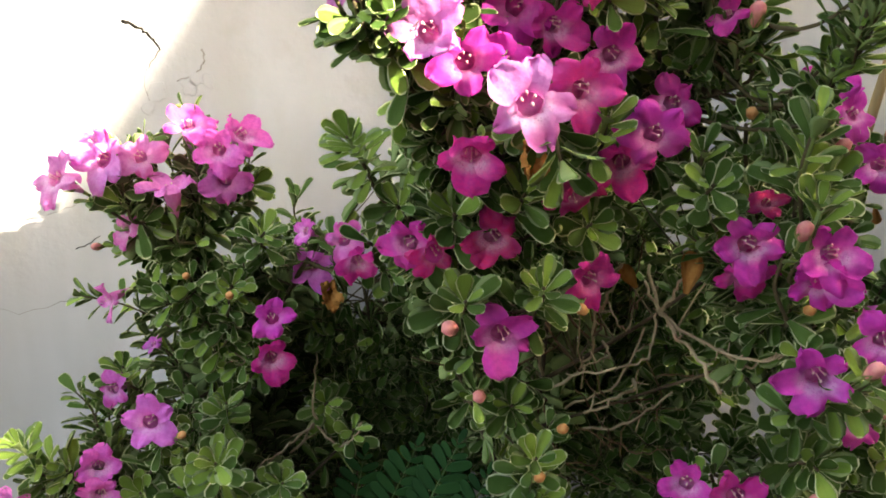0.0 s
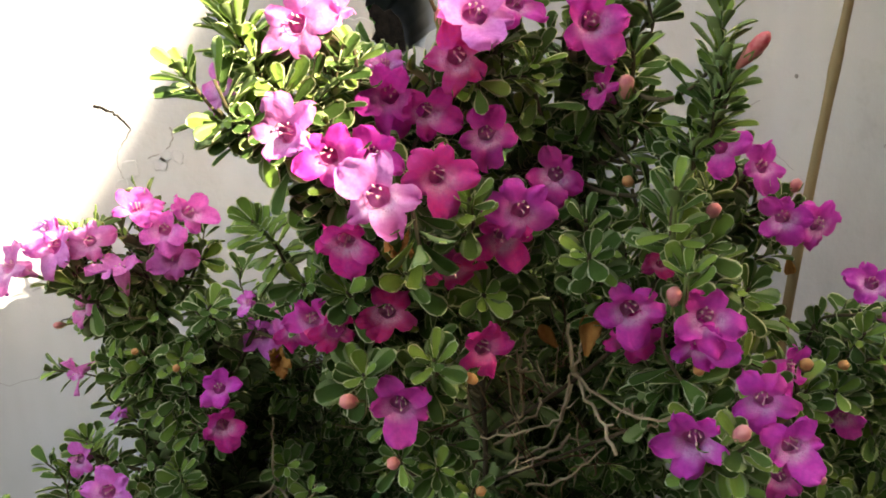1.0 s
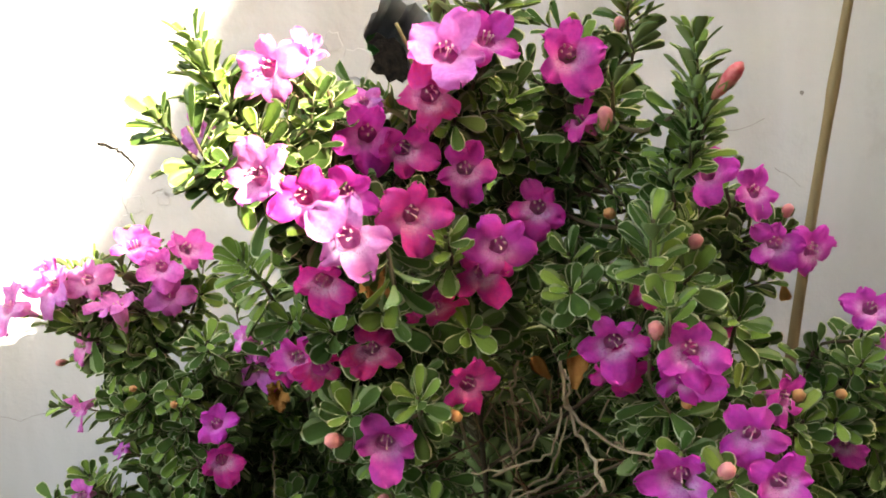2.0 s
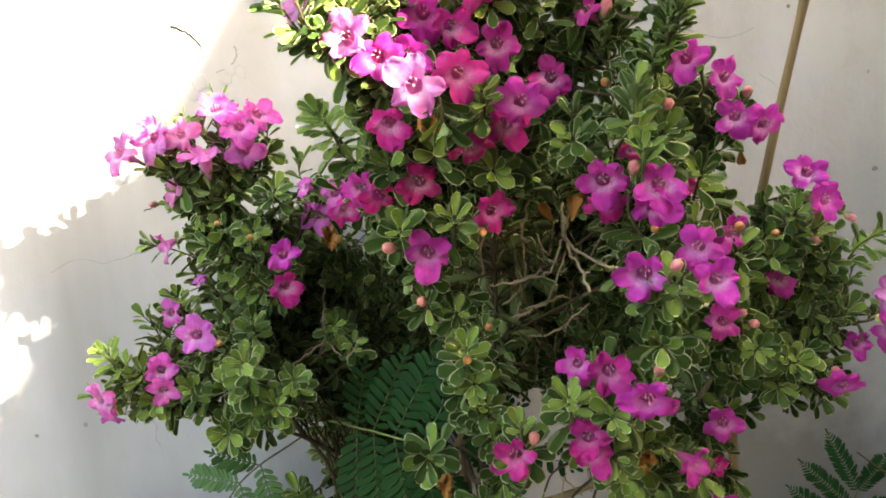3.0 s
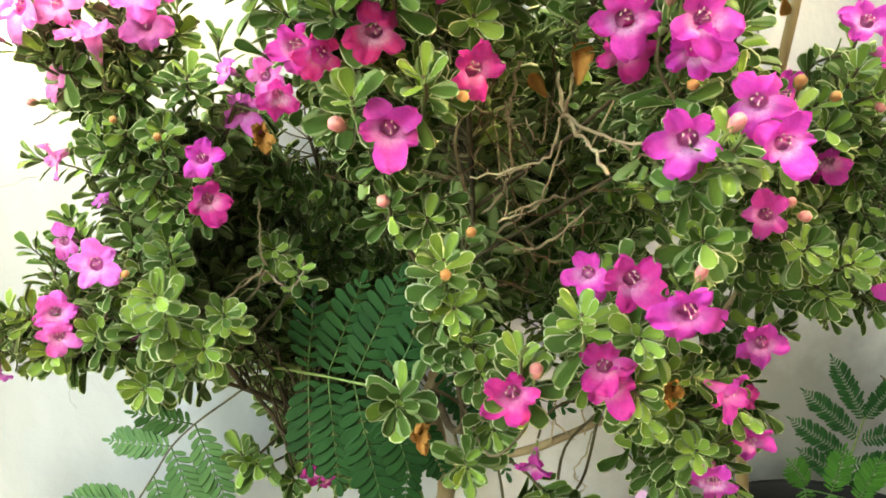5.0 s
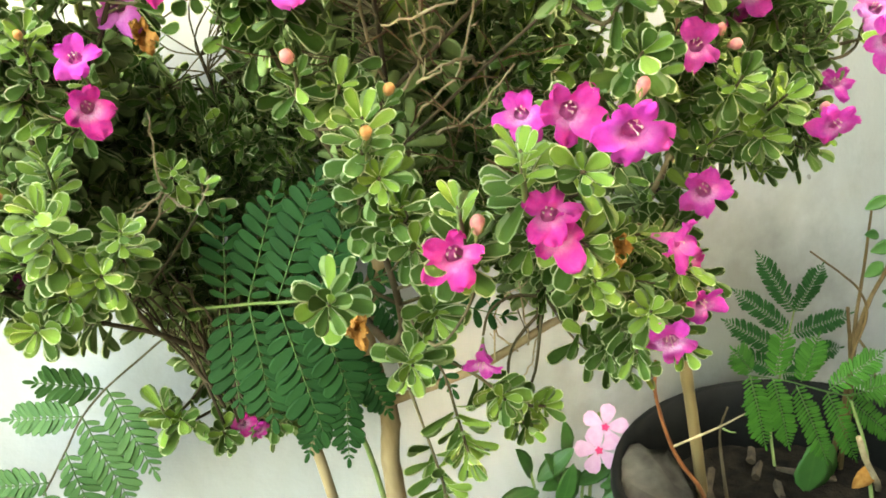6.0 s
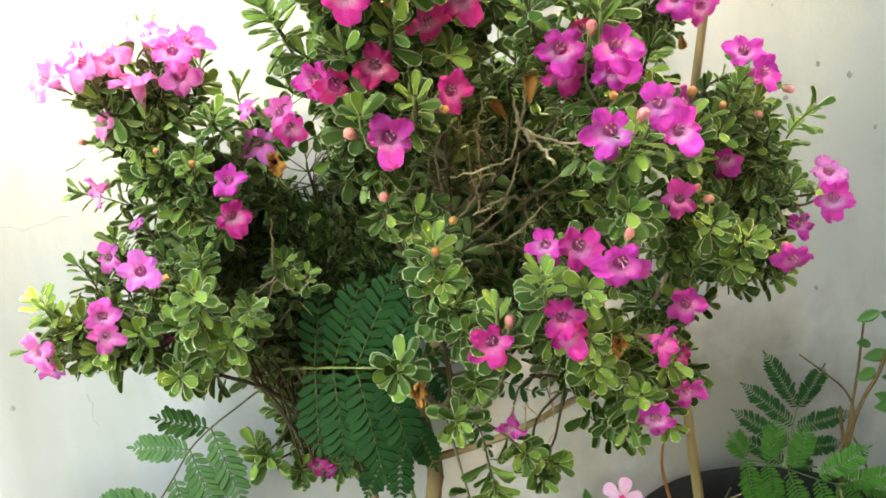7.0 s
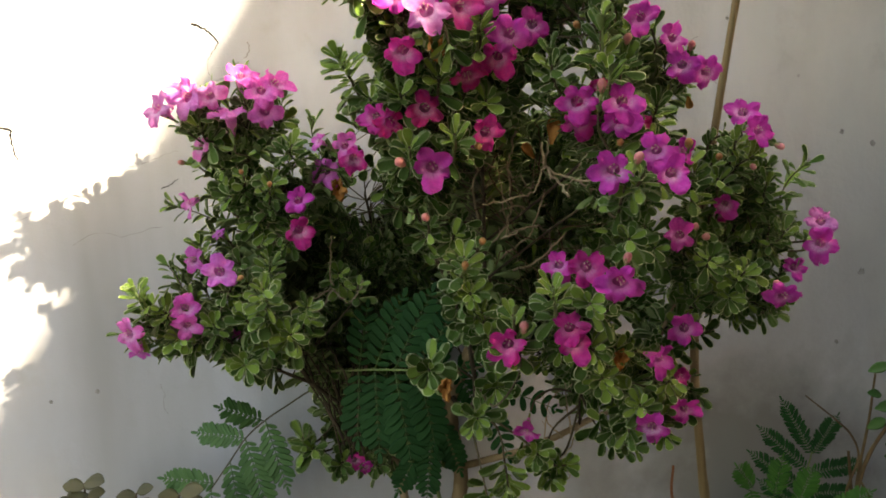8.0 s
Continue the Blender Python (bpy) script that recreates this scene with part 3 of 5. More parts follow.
main_stem(((0.200, 0.517, 0.622), (0.206, 0.512, 0.70), (0.210, 0.500, 0.77), (0.212, 0.490, 0.83)), 0.0016, 0.0010, BARK)


def root_of(p, rng):
    """A place on the main stems from which a twig to p would grow."""
    best = sorted(NODES, key=lambda n: 2.0 * max(0.0, abs(n[0].x - p.x) - 0.045) + (n[0] - p).length + (0.6 * max(0.0, n[0].z + 0.015 - p.z)) + rng.uniform(0, 0.02))
    return best[0][0]


twig_bm = bmesh.new()
foliage = Leaves()
pending = []


def leaf_set(tip, way, line, n, size, rng, young=0.35, span=0.05, collect=None):
    """Leaves in a spiral along the end of a twig, large below and small at the tip."""
    g = rng.uniform(0, 6.28)
    total = sum((b - a).length for a, b in zip(line, line[1:]))
    n = round(n * 1.35)
    for i in range(n):
        f = i / max(1, n - 1)                       # 0: lowest, 1: tip
        back = span * (1 - f) ** 1.2
        # the place along the twig, counted back from its tip
        rest, q, t = back, line[-1], way
        for a, b in zip(line[-2::-1], line[:0:-1]):
            seg = (b - a).length
            if seg >= rest:
                q = b + (a - b) * (rest / max(seg, 1e-6))
                t = (b - a).normalized()
                break
            rest -= seg
            q, t = a, (b - a).normalized()
        t = (t * 0.6 + way * 0.4 * f + way * 0.05).normalized()
        g += 2.4 + rng.uniform(-0.25, 0.25)
        a = t.cross(Vector((0.3, 0.2, 0.93)))
        if a.length < 0.05:
            a = t.cross(Vector((1, 0, 0)))
        a.normalize()
        b = t.cross(a)
        rad = a * math.cos(g) + b * math.sin(g)
        phi = math.radians(rng.uniform(66, 96) * (1 - f) + rng.uniform(16, 44) * f)
        d = (t * math.cos(phi) + rad * math.sin(phi)).normalized()
        d = (d + Vector((0, 0, -0.16 * (1 - f)))).normalized()
        nor = t - d * t.dot(d)
        if nor.length < 0.02:
            nor = a
        nor = (nor.normalized() + Vector((rng.uniform(-.35, .35), rng.uniform(-.35, .35), rng.uniform(-.2, .35)))).normalized()
        ln = 0.97 * size * (1.0 - 0.36 * f ** 1.5) * rng.uniform(0.78, 1.2)
        is_young = rng.random() < (0.08 + young * f)
        item = (q + rad * 0.0012, d, nor, ln, rng.uniform(0.85, 1.15), rng.uniform(0.15, 0.50), rng.uniform(-0.02, 0.24), is_young)
        (pending if collect is None else collect).append(item)


def shoot(tip, way, n=13, size=0.0165, rng=random, young=0.35, span=0.045, thick=0.0008, collect=None):
    """A twig from the nearest stem to tip, ending along way, with its leaves."""
    base = root_of(tip - way * 0.02, rng)
    gap = (tip - base).length
    mid = base.lerp(tip - way * min(0.05, gap * 0.5), 0.6) + Vector((rng.uniform(-1, 1), rng.uniform(-1, 1), rng.uniform(-1, .4))) * 0.008
    line = smooth_line((base, mid, tip - way * min(0.024, gap * 0.3), tip), 4)
    add_tube(twig_bm, line, thick * 1.25, thick * 0.9, 4)
    longer = max(span, min(0.55 * gap, 0.075))      # no long bare twigs at the outside
    leaf_set(tip, way, line, round(n * (longer / span) ** 0.5), size, rng, young, longer, collect)
    return line


# --- blooms ---


def corolla_mesh(seed, openness, ruffle=1.5):
    """A bell with five broad rounded lobes, two above and three below, that bend back at the mouth; it looks along z."""
    rng = random.Random(seed)
    bm = bmesh.new()
    n = 20
    prof = [(0.0012, -0.0190), (0.0018, -0.0170), (0.0026, -0.0140), (0.0035, -0.0105), (0.0041, -0.0070), (0.0044, -0.0045), (0.0045, -0.0036)]
    lean = rng.uniform(-0.06, 0.06)
    rings = [[bm.verts.new((r * (1 + 0.05 * math.cos(5 * g)) * math.cos(g) + lean * (z + 0.004), 0.93 * r * (1 + 0.05 * math.cos(5 * g)) * math.sin(g), z))
              for g in [2 * math.pi * i / n for i in range(n)]] for r, z in prof]
    for u, v in zip(rings, rings[1:]):
        for i in range(n):
            bm.faces.new((u[i], u[(i + 1) % n], v[(i + 1) % n], v[i]))
    bm.faces.new(rings[0][::-1])
    bm.faces.new(rings[4][:])                       # the floor of the throat
    reach = []
    for k, deg in enumerate((56, 124, 198, 270, 342)):
        g0 = math.radians(deg + rng.uniform(-13, 13))
        big = (0.88, 0.88, 1.02, 1.12, 1.02)[k] * rng.uniform(0.74, 1.18)
        a0 = math.radians(rng.uniform(30, 44))
        a1 = math.radians((rng.uniform(58, 132) if k < 2 else rng.uniform(62, 126)) - 80 * (openness - 0.42))
        length, wide = 0.0128 * big, 0.0064 * big * rng.uniform(0.86, 1.08)
        roll, keel, twist = rng.uniform(-0.7, 1.9), rng.uniform(-0.0009, 0.0006), rng.uniform(-0.42, 0.42)
        ph = [rng.uniform(0, 6.28) for _ in range(4)]
        nu, nv = 10, 8
        rows, rho, z, last = [], 0.0040, -0.0046, 0.0
        for i in range(nu + 1):
            s = math.sin(0.5 * math.pi * i / nu)
            a = a0 + (a1 - a0) * min(1.0, s * 1.15) ** 0.75
            rho += (s - last) * length * math.sin(a)
            z += (s - last) * length * math.cos(a)
            last = s
            if s < 0.55:
                hw = 0.0037 + (wide - 0.0037) * math.sin(s / 0.55 * math.pi / 2)
            else:
                hw = max(0.0006, wide * math.sqrt(max(0.0, 1 - ((s - 0.55) / 0.45) ** 2.6)))
            row = []
            for j in range(nv + 1):
                t = 2 * j / nv - 1
                lat = hw * t
                back = -0.0017 * roll * t * t * s + keel * s + twist * lat * s
                back += ruffle * s * (0.0010 * math.sin(3 * t + ph[0]) + 0.0008 * s * math.sin(6.5 * t + ph[1]) + 0.0006 * math.sin(6 * s + ph[2]))
                rr = rho - lat * lat / 0.011 * (1 - s) - back * math.cos(a) + ruffle * 0.0004 * s * s * math.sin(5 * t + ph[3])
                zz = z + back * math.sin(a)
                row.append(bm.verts.new((rr * math.cos(g0) - lat * math.sin(g0), rr * math.sin(g0) + lat * math.cos(g0), zz)))
            rows.append(row)
        reach.append(max(v.co.xy.length for row in rows for v in row))
        for i in range(nu):
            for j in range(nv):
                bm.faces.new((rows[i][j], rows[i][j + 1], rows[i + 1][j + 1], rows[i + 1][j]))
    even = max(0.85, min(1.28, 0.0152 / (sum(reach) / 5)))
    for v in bm.verts:                              # alike in width, crumpled, finely frilled petals
        if v.co.z > -0.006:
            q = v.co * 420 + Vector((seed * 7.3, 0, 0))
            v.co.x, v.co.y = v.co.x * even, v.co.y * even
            v.co += Vector((noise.noise(q), noise.noise(q + Vector((9, 4, 2))), noise.noise(q * 0.6 + Vector((3, 8, 5))))) * 0.0009
    return mesh_from("corolla", bm, [PETAL])


def stamen_mesh():
    bm = bmesh.new()
    for k, (x, y, h) in enumerate(((-0.0012, 0.0010, -0.0018), (0.0014, 0.0008, -0.0026), (0.0002, 0.0020, -0.0034), (0.0004, -0.0006, -0.0004))):
        p = Vector((x * 0.7, y * 0.5, -0.013))
        q = Vector((x * 1.6, y * 1.6 + 0.0004, h))
        add_tube(bm, smooth_line((p, p.lerp(q, 0.6) + Vector((0, 0.0003, 0)), q), 3), 0.00028, 0.00024, 5)
        bmesh.ops.create_icosphere(bm, subdivisions=1, radius=0.00062, matrix=Matrix.Translation(q) @ Matrix.Diagonal((0.9, 1.35, 0.8, 1)))
    return mesh_from("stamens", bm, [STAMEN])


def calyx_mesh():
    bm = bmesh.new()
    lv = Leaves()
    add_tube(bm, smooth_line(((0, 0, -0.024), (0, 0.0002, -0.020), (0, 0, -0.0165)), 2), 0.0009, 0.0014, 6)
    for k in range(5):
        g = 2 * math.pi * k / 5 + 0.3
        o = Vector((math.cos(g), math.sin(g), 0))
        a = Vector((0, 0, -0.0172)) + o * 0.0010
        t = Vector((0, 0, -0.0105)) + o * 0.0046
        side = Vector((-o.y, o.x, 0)) * 0.0012
        v = [bm.verts.new(a - side * 0.5), bm.verts.new(a + side * 0.5), bm.verts.new(a.lerp(t, 0.6) + side), bm.verts.new(t), bm.verts.new(a.lerp(t, 0.6) - side)]
        bm.faces.new(v)
    return mesh_from("calyx", bm, [CALYX])


COROLLAS = [corolla_mesh(i, o) for i, o in enumerate((0.25, 0.42, 0.55, 0.32, 0.70, 0.45, 0.36, 0.60, 0.28, 0.50, 0.20, 0.66, 0.38, 0.48, 0.30, 0.74, 0.40, 0.52))]
STAMENS, SEPALS = stamen_mesh(), calyx_mesh()
# p and l put sunlight and haze into the petal colour, c back-shade
TINTS = {"m": (0.80, 0.052, 0.52), "l": (0.80, 0.18, 0.64), "p": (0.79, 0.29, 0.67), "c": (0.68, 0.018, 0.15), "r": (0.80, 0.028, 0.32)}
count = [0]


def bloom(x, y, z, az=0, el=0, tint="m", size=0.92, leaves=8, roll=0):
    """One open flower on its leafy twig."""
    count[0] += 1
    rng = random.Random(count[0] * 7 + 1)
    at = Vector((x, y, z))
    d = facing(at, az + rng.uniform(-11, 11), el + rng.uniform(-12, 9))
    m = basis(at, d, scale=size * 0.90 * rng.uniform(0.92, 1.06)) @ pose(0, 0, 0, 0, 0, roll + rng.uniform(-24, 24)) @ Matrix.Diagonal((1, rng.uniform(0.86, 1.02), 1, 1))
    fl = shared("flower", COROLLAS[count[0] % len(COROLLAS)], None, m, "flower with back-shade crimson in its tint" if tint == "c" else ("flower with sunlit paleness in its tint" if tint == "p" else ""))
    of_shrub(fl)
    OPEN.append((at, 0.0112 * size))
    c = TINTS[tint]
    fl.color = (*[v * rng.uniform(0.88, 1.12) for v in c], 1)
    shared("stamen", STAMENS, fl, label="cream stamens")
    shared("calyx", SEPALS, fl, label="small green calyx")
    if leaves:
        foot = at - d * 0.022 * size
        shoot(foot, (d + Vector((0, 0.15, 0.35))).normalized(), leaves, 0.0155, rng, 0.3, 0.035)


def bud_mesh(mat, long=1.0):
    bm = bmesh.new()
    n = 12
    prof = [(0.0006, -0.0075), (0.0018, -0.006), (0.0030, -0.003), (0.0037, 0.0005), (0.0036, 0.0032), (0.0026, 0.0052), (0.0011, 0.0062)]
    rings = [[bm.verts.new((r * (1 + 0.07 * math.cos(5 * g + 90 * z)) * math.cos(g), r * (1 + 0.07 * math.cos(5 * g + 90 * z)) * math.sin(g), z * long))
              for g in [2 * math.pi * i / n for i in range(n)]] for r, z in prof]
    for u, v in zip(rings, rings[1:]):
        for i in range(n):
            bm.faces.new((u[i], u[(i + 1) % n], v[(i + 1) % n], v[i]))
    bm.faces.new(rings[-1])
    return mesh_from("bud", bm, [mat])


def bud_cup_mesh():
    bm = bmesh.new()
    add_tube(bm, smooth_line(((0, 0, -0.015), (0, 0.0002, -0.011), (0, 0, -0.0072)), 2), 0.0008, 0.0012, 6)
    for k in range(5):
        g = 2 * math.pi * k / 5
        o = Vector((math.cos(g), math.sin(g), 0))
        side = Vector((-o.y, o.x, 0)) * 0.0018
        a, b, t = Vector((0, 0, -0.0078)) + o * 0.001, Vector((0, 0, -0.0030)) + o * 0.0036, Vector((0, 0, 0.0028)) + o * 0.0046
        bm.faces.new([bm.verts.new(q) for q in (a - side * .5, a + side * .5, b + side, t, b - side)])
    return mesh_from("bud_calyx", bm, [CALYX])


BUDS = {"peach": bud_mesh(BUD), "tan": bud_mesh(BUD_TAN), "red": bud_mesh(BUD_RED, 1.7)}
BUD_CUP = bud_cup_mesh()


def bud(x, y, z, az=0, el=25, kind="peach", size=1.0, leaves=10):
    count[0] += 1
    rng = random.Random(count[0] * 11 + 3)
    at = Vector((x, y, z))
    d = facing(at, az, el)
    b = of_shrub(shared("bud", BUDS[kind], None, basis(at, d, scale=size * 0.62), {"peach": "round peach-pink flower bud", "tan": "small tan flower bud", "red": "long rose-red unopened flower bud"}[kind]))
    shared("calyx", BUD_CUP, b)
    OPEN.append((at, 0.005 * size))
    shoot(at - d * 0.014 * size + Vector((0, 0.004, 0)), (d + Vector((0, 0, 0.5))).normalized(), leaves, 0.0155, rng, 0.35, 0.035)


def dry_bloom(x, y, z, az=0, el=-20, size=0.75, seed=1):
    """A withered brown flower."""
    me = corolla_mesh(seed + 40, 1.2, 2.0)
    rng = random.Random(seed)
    for v in me.vertices:
        v.co.x *= 0.72
        v.co += Vector((rng.uniform(-1, 1), rng.uniform(-1, 1), rng.uniform(-1, 1))) * 0.0007
    me.materials.clear()
    me.materials.append(DRY)
    at = Vector((x, y, z))
    return of_shrub(shared("withered_flower", me, None, basis(at, facing(at, az, el), scale=size), "withered brown flower"))


def dead_leaf(x, y, z, az, el, ln, seed=1):
    lv = Leaves()
    d = facing(Vector((x, y, z)), 0, 0)
    lv.add(Vector((0, 0, 0)), Vector((math.sin(radians(az)), 0, math.cos(radians(az)))), d, ln, 1.15, 0.7, 0.3, (0, 0))
    ob = of_shrub(new("dead_leaf", lv.mesh("dead_leaf", [DRY])))
    ob.matrix_basis = Matrix.Translation((x, y, z))
    return tagged(ob, "curled orange-brown dead leaf")


def rosette(x, y, z, az=0, el=30, n=12, size=0.0165, young=0.7, single=False, span=0.022):
    """A leafy shoot tip. With single, its leaves are pieces of their own."""
    count[0] += 1
    rng = random.Random(count[0] * 13 + 5)
    at = Vector((x, y, z))
    d = facing(at, az, el)
    if not single:
        shoot(at, d, n, size, rng, young, span)
        return
    got = []
    shoot(at, d, n + 3, size * 0.98, rng, young, span, collect=got)
    bm = bmesh.new()
    add_tube(bm, [at - d * 0.03, at - d * 0.015, at - d * 0.001], 0.0012, 0.0009, 6)
    stem = of_shrub(part("leafy_shoot", bm, RACHIS, label="leafy shoot tip with pale-edged leaves"))
    for q, way, nor, ln, wd, cup, curl, is_young in got:
        if hides_bloom(q + way * (0.6 * ln)):
            continue
        side = way.cross(nor).normalized()
        up = side.cross(way)
        m = Matrix((side, way, up)).transposed().to_4x4()
        shared("leaf", SINGLE[is_young][rng.randrange(4)], stem, Matrix.Translation(q) @ m @ Matrix.Diagonal((ln * wd, ln, ln, 1)))


OPEN = []                                            # places and half widths of the blooms and buds


def hides_bloom(p):
    """Whether a leaf at p would stand between the camera's viewpoint and an open flower."""
    for q, r in OPEN:
        v = p - q
        if -0.05 < v.x < 0.05 and -0.05 < v.z < 0.05:
            w = (VIEWPOINT - q).normalized()
            h = v.dot(w)
            if h > -0.004 and (v - w * h).length < r:
                return True
    return False


SINGLE = {}
for flag, mats in ((False, [LEAF, LEAF_BACK]), (True, [LEAF_YOUNG, LEAF_BACK])):
    SINGLE[flag] = []
    for i in range(4):
        lv = Leaves()
        lv.add(Vector((0, 0, 0)), Vector((0, 1, 0)), Vector((0, 0, 1)), 1.0, 1.0, 0.18 + 0.08 * i, -0.02 + 0.08 * i)
        SINGLE[flag].append(lv.mesh("leaf", mats))

# upper left lobe
bloom(-0.110, 0.494, 0.902, -50, 22, "p", 1.12)
bloom(-0.090, 0.498, 0.909, -52, 26, "p", 1.05)
bloom(-0.073, 0.502, 0.909, -28, 22, "p", 1.0)
bloom(-0.094, 0.505, 0.917, -60, 45, "p", 0.85)
bloom(-0.051, 0.515, 0.925, -8, 48, "l", 1.0)
bloom(-0.037, 0.504, 0.911, 0, 8, "l", 1.0)
bloom(-0.024, 0.522, 0.918, 38, 28, "l", 1.0)
bloom(-0.035, 0.505, 0.895, 5, -8, "l", 1.0)
bloom(-0.060, 0.503, 0.896, -20, 76, "p", 1.1)
bloom(-0.086, 0.518, 0.873, -62, 10, "p", 0.85)
bloom(-0.102, 0.545, 0.830, -80, -5, "p", 0.8)
bloom(-0.017, 0.483, 0.832, 0, 30, "m", 0.9)
bloom(-0.018, 0.490, 0.808, 5, -5, "r", 0.9)
bloom(-0.099, 0.520, 0.790, -35, 25, "l", 0.8)
bloom(-0.080, 0.540, 0.806, -60, 30, "l", 0.5)
bloom(-0.077, 0.484, 0.785, -6, 14, "l", 1.0)
bloom(-0.104, 0.500, 0.757, 0, 14, "l", 0.78)
bloom(-0.103, 0.493, 0.745, 8, -10, "l", 0.8)
bloom(-0.146, 0.494, 0.743, -50, 5, "p", 0.9)
bloom(-0.140, 0.500, 0.727, -30, -35, "l", 0.6)
bloom(-0.075, 0.530, 0.725, 0, -30, "l", 0.5)
# between the lobes
bloom(0.004, 0.508, 0.849, -30, -12, "l")
bloom(0.018, 0.480, 0.868, -8, 10, "l", 0.85)
bloom(0.024, 0.474, 0.857, 10, -30, "r", 0.85)
bloom(0.000, 0.490, 0.872, -50, 20, "l", 0.6)
bloom(0.031, 0.389, 0.883, -22, 0, "m", 0.95)
bloom(0.041, 0.385, 0.879, 25, -25, "c", 0.75)
bloom(0.060, 0.374, 0.886, 0, 6, "c", 1.0)
bloom(0.061, 0.368, 0.851, 0, 4, "m", 1.0)
bloom(0.095, 0.366, 0.870, 22, -4, "r", 0.95)
bloom(0.045, 0.353, 0.916, -12, -14, "r", 0.85)
# crown
bloom(0.054, 0.323, 0.934, -16, 12, "p", 1.02)
bloom(0.042, 0.347, 0.946, -8, 4, "m", 0.95)
bloom(0.057, 0.352, 0.946, 8, 6, "m", 0.85)
bloom(0.028, 0.342, 0.955, -48, 12, "p", 0.95)
bloom(0.077, 0.337, 0.937, 18, -4, "r", 0.85)
bloom(0.100, 0.367, 0.948, 6, -22, "m", 0.9)
bloom(0.127, 0.373, 0.932, 4, 6, "r", 0.9)
bloom(0.105, 0.344, 0.923, 12, 2, "m", 1.0)
bloom(0.101, 0.361, 0.911, -4, -18, "r", 0.9)
bloom(0.083, 0.358, 0.900, 0, -42, "c", 0.95)
bloom(0.067, 0.372, 0.965, -6, 6, "m", 0.95)
bloom(0.080, 0.368, 0.958, 10, -12, "r", 0.85)
bloom(0.035, 0.348, 0.988, -16, 12, "p", 1.0)
bloom(0.050, 0.362, 0.995, 25, 25, "p", 0.7)
bloom(0.008, 0.372, 0.972, -62, 0, "p", 0.8)
bloom(0.093, 0.342, 0.989, -4, 18, "p", 1.05)
bloom(0.109, 0.350, 0.993, 25, 22, "m", 0.9)
bloom(0.141, 0.366, 0.986, 8, 6, "m", 0.95)
bloom(0.088, 0.350, 0.974, 0, -18, "c", 0.95)
bloom(0.068, 0.388, 0.978, -10, 30, "p", 0.6)
bloom(0.093, 0.372, 1.022, -20, 58, "p", 0.72)
bloom(0.172, 0.385, 1.016, -20, 50, "m", 0.7)
# right side
bloom(0.203, 0.390, 0.937, -8, 10, "m", 0.9)
bloom(0.236, 0.408, 0.926, 20, 22, "m", 0.85)
bloom(0.228, 0.383, 0.905, 0, 8, "m", 0.95)
bloom(0.247, 0.384, 0.900, 36, 2, "m", 0.9)
bloom(0.143, 0.345, 0.884, 0, 12, "m", 0.92)
bloom(0.145, 0.350, 0.871, 0, -18, "r", 0.9)
bloom(0.164, 0.330, 0.883, 4, 10, "m", 0.92)
bloom(0.163, 0.334, 0.871, 0, -14, "m", 0.88)
bloom(0.170, 0.336, 0.877, 25, -10, "m", 0.80)
bloom(0.151, 0.317, 0.845, -4, 2, "m", 1.0)
bloom(0.177, 0.320, 0.854, -10, 4, "m", 0.9)
bloom(0.182, 0.309, 0.842, 8, -2, "m", 0.85)
bloom(0.214, 0.354, 0.851, 62, 5, "m", 0.8)
bloom(0.256, 0.383, 0.813, 0, -14, "m", 0.75)
bloom(0.216, 0.368, 0.799, -6, 6, "m", 0.85)
bloom(0.269, 0.381, 0.874, 0, 24, "m", 0.95)
bloom(0.270, 0.362, 0.861, 52, 4, "m", 0.85)
bloom(0.210, 0.400, 0.868, 20, 0, "c", 0.6)
bloom(0.168, 0.372, 0.895, 10, 30, "c", 0.6)
bloom(0.310, 0.361, 0.785, 4, -6, "m", 0.95)
bloom(0.330, 0.386, 0.798, 10, 45, "p", 0.9)
bloom(0.292, 0.371, 0.750, 4, -8, "m", 0.95)
bloom(0.318, 0.396, 0.765, 40, 20, "m", 0.8)
bloom(0.269, 0.411, 0.806, 0, 20, "r", 0.7)
# lower right
bloom(0.132, 0.360, 0.789, -12, 20, "m", 0.85)
bloom(0.145, 0.345, 0.788, 4, 12, "r", 0.95)
bloom(0.155, 0.321, 0.781, 0, 2, "m", 1.05)
bloom(0.097, 0.354, 0.744, 0, 8, "r", 0.95)
bloom(0.134, 0.349, 0.752, -4, 8, "r", 0.9)
bloom(0.138, 0.352, 0.740, 6, -12, "r", 0.85)
bloom(0.221, 0.374, 0.736, 4, 4, "m", 0.9)
bloom(0.199, 0.360, 0.722, 52, -12, "m", 0.9)
bloom(0.191, 0.362, 0.676, 0, -10, "m", 0.95)
bloom(0.229, 0.388, 0.674, 22, -12, "m", 0.85)
bloom(0.232, 0.398, 0.695, 40, 0, "r", 0.6)
bloom(0.127, 0.428, 0.657, -14, -30, "m", 0.8)
bloom(0.012, 0.548, 0.604, 0, 0, "r", 0.6)
bloom(0.021, 0.548, 0.596, 20, -20, "m", 0.5)

# buds
bud(0.043, 0.372, 0.855, -30, 20, "peach", 1.25)
bud(0.059, 0.391, 0.820, -10, 20, "peach", 1.15)
bud(0.079, 0.377, 0.790, 5, 40, "tan", 0.95)
bud(0.152, 0.331, 0.891, 0, 50, "peach", 1.1)
bud(0.173, 0.342, 0.917, 10, 30, "peach", 1.05)
bud(0.150, 0.360, 0.928, -20, 20, "tan", 0.9)
bud(0.094, 0.391, 0.802, 10, 30, "tan", 0.95)
bud(0.107, 0.352, 0.754, 10, 60, "peach", 1.15)
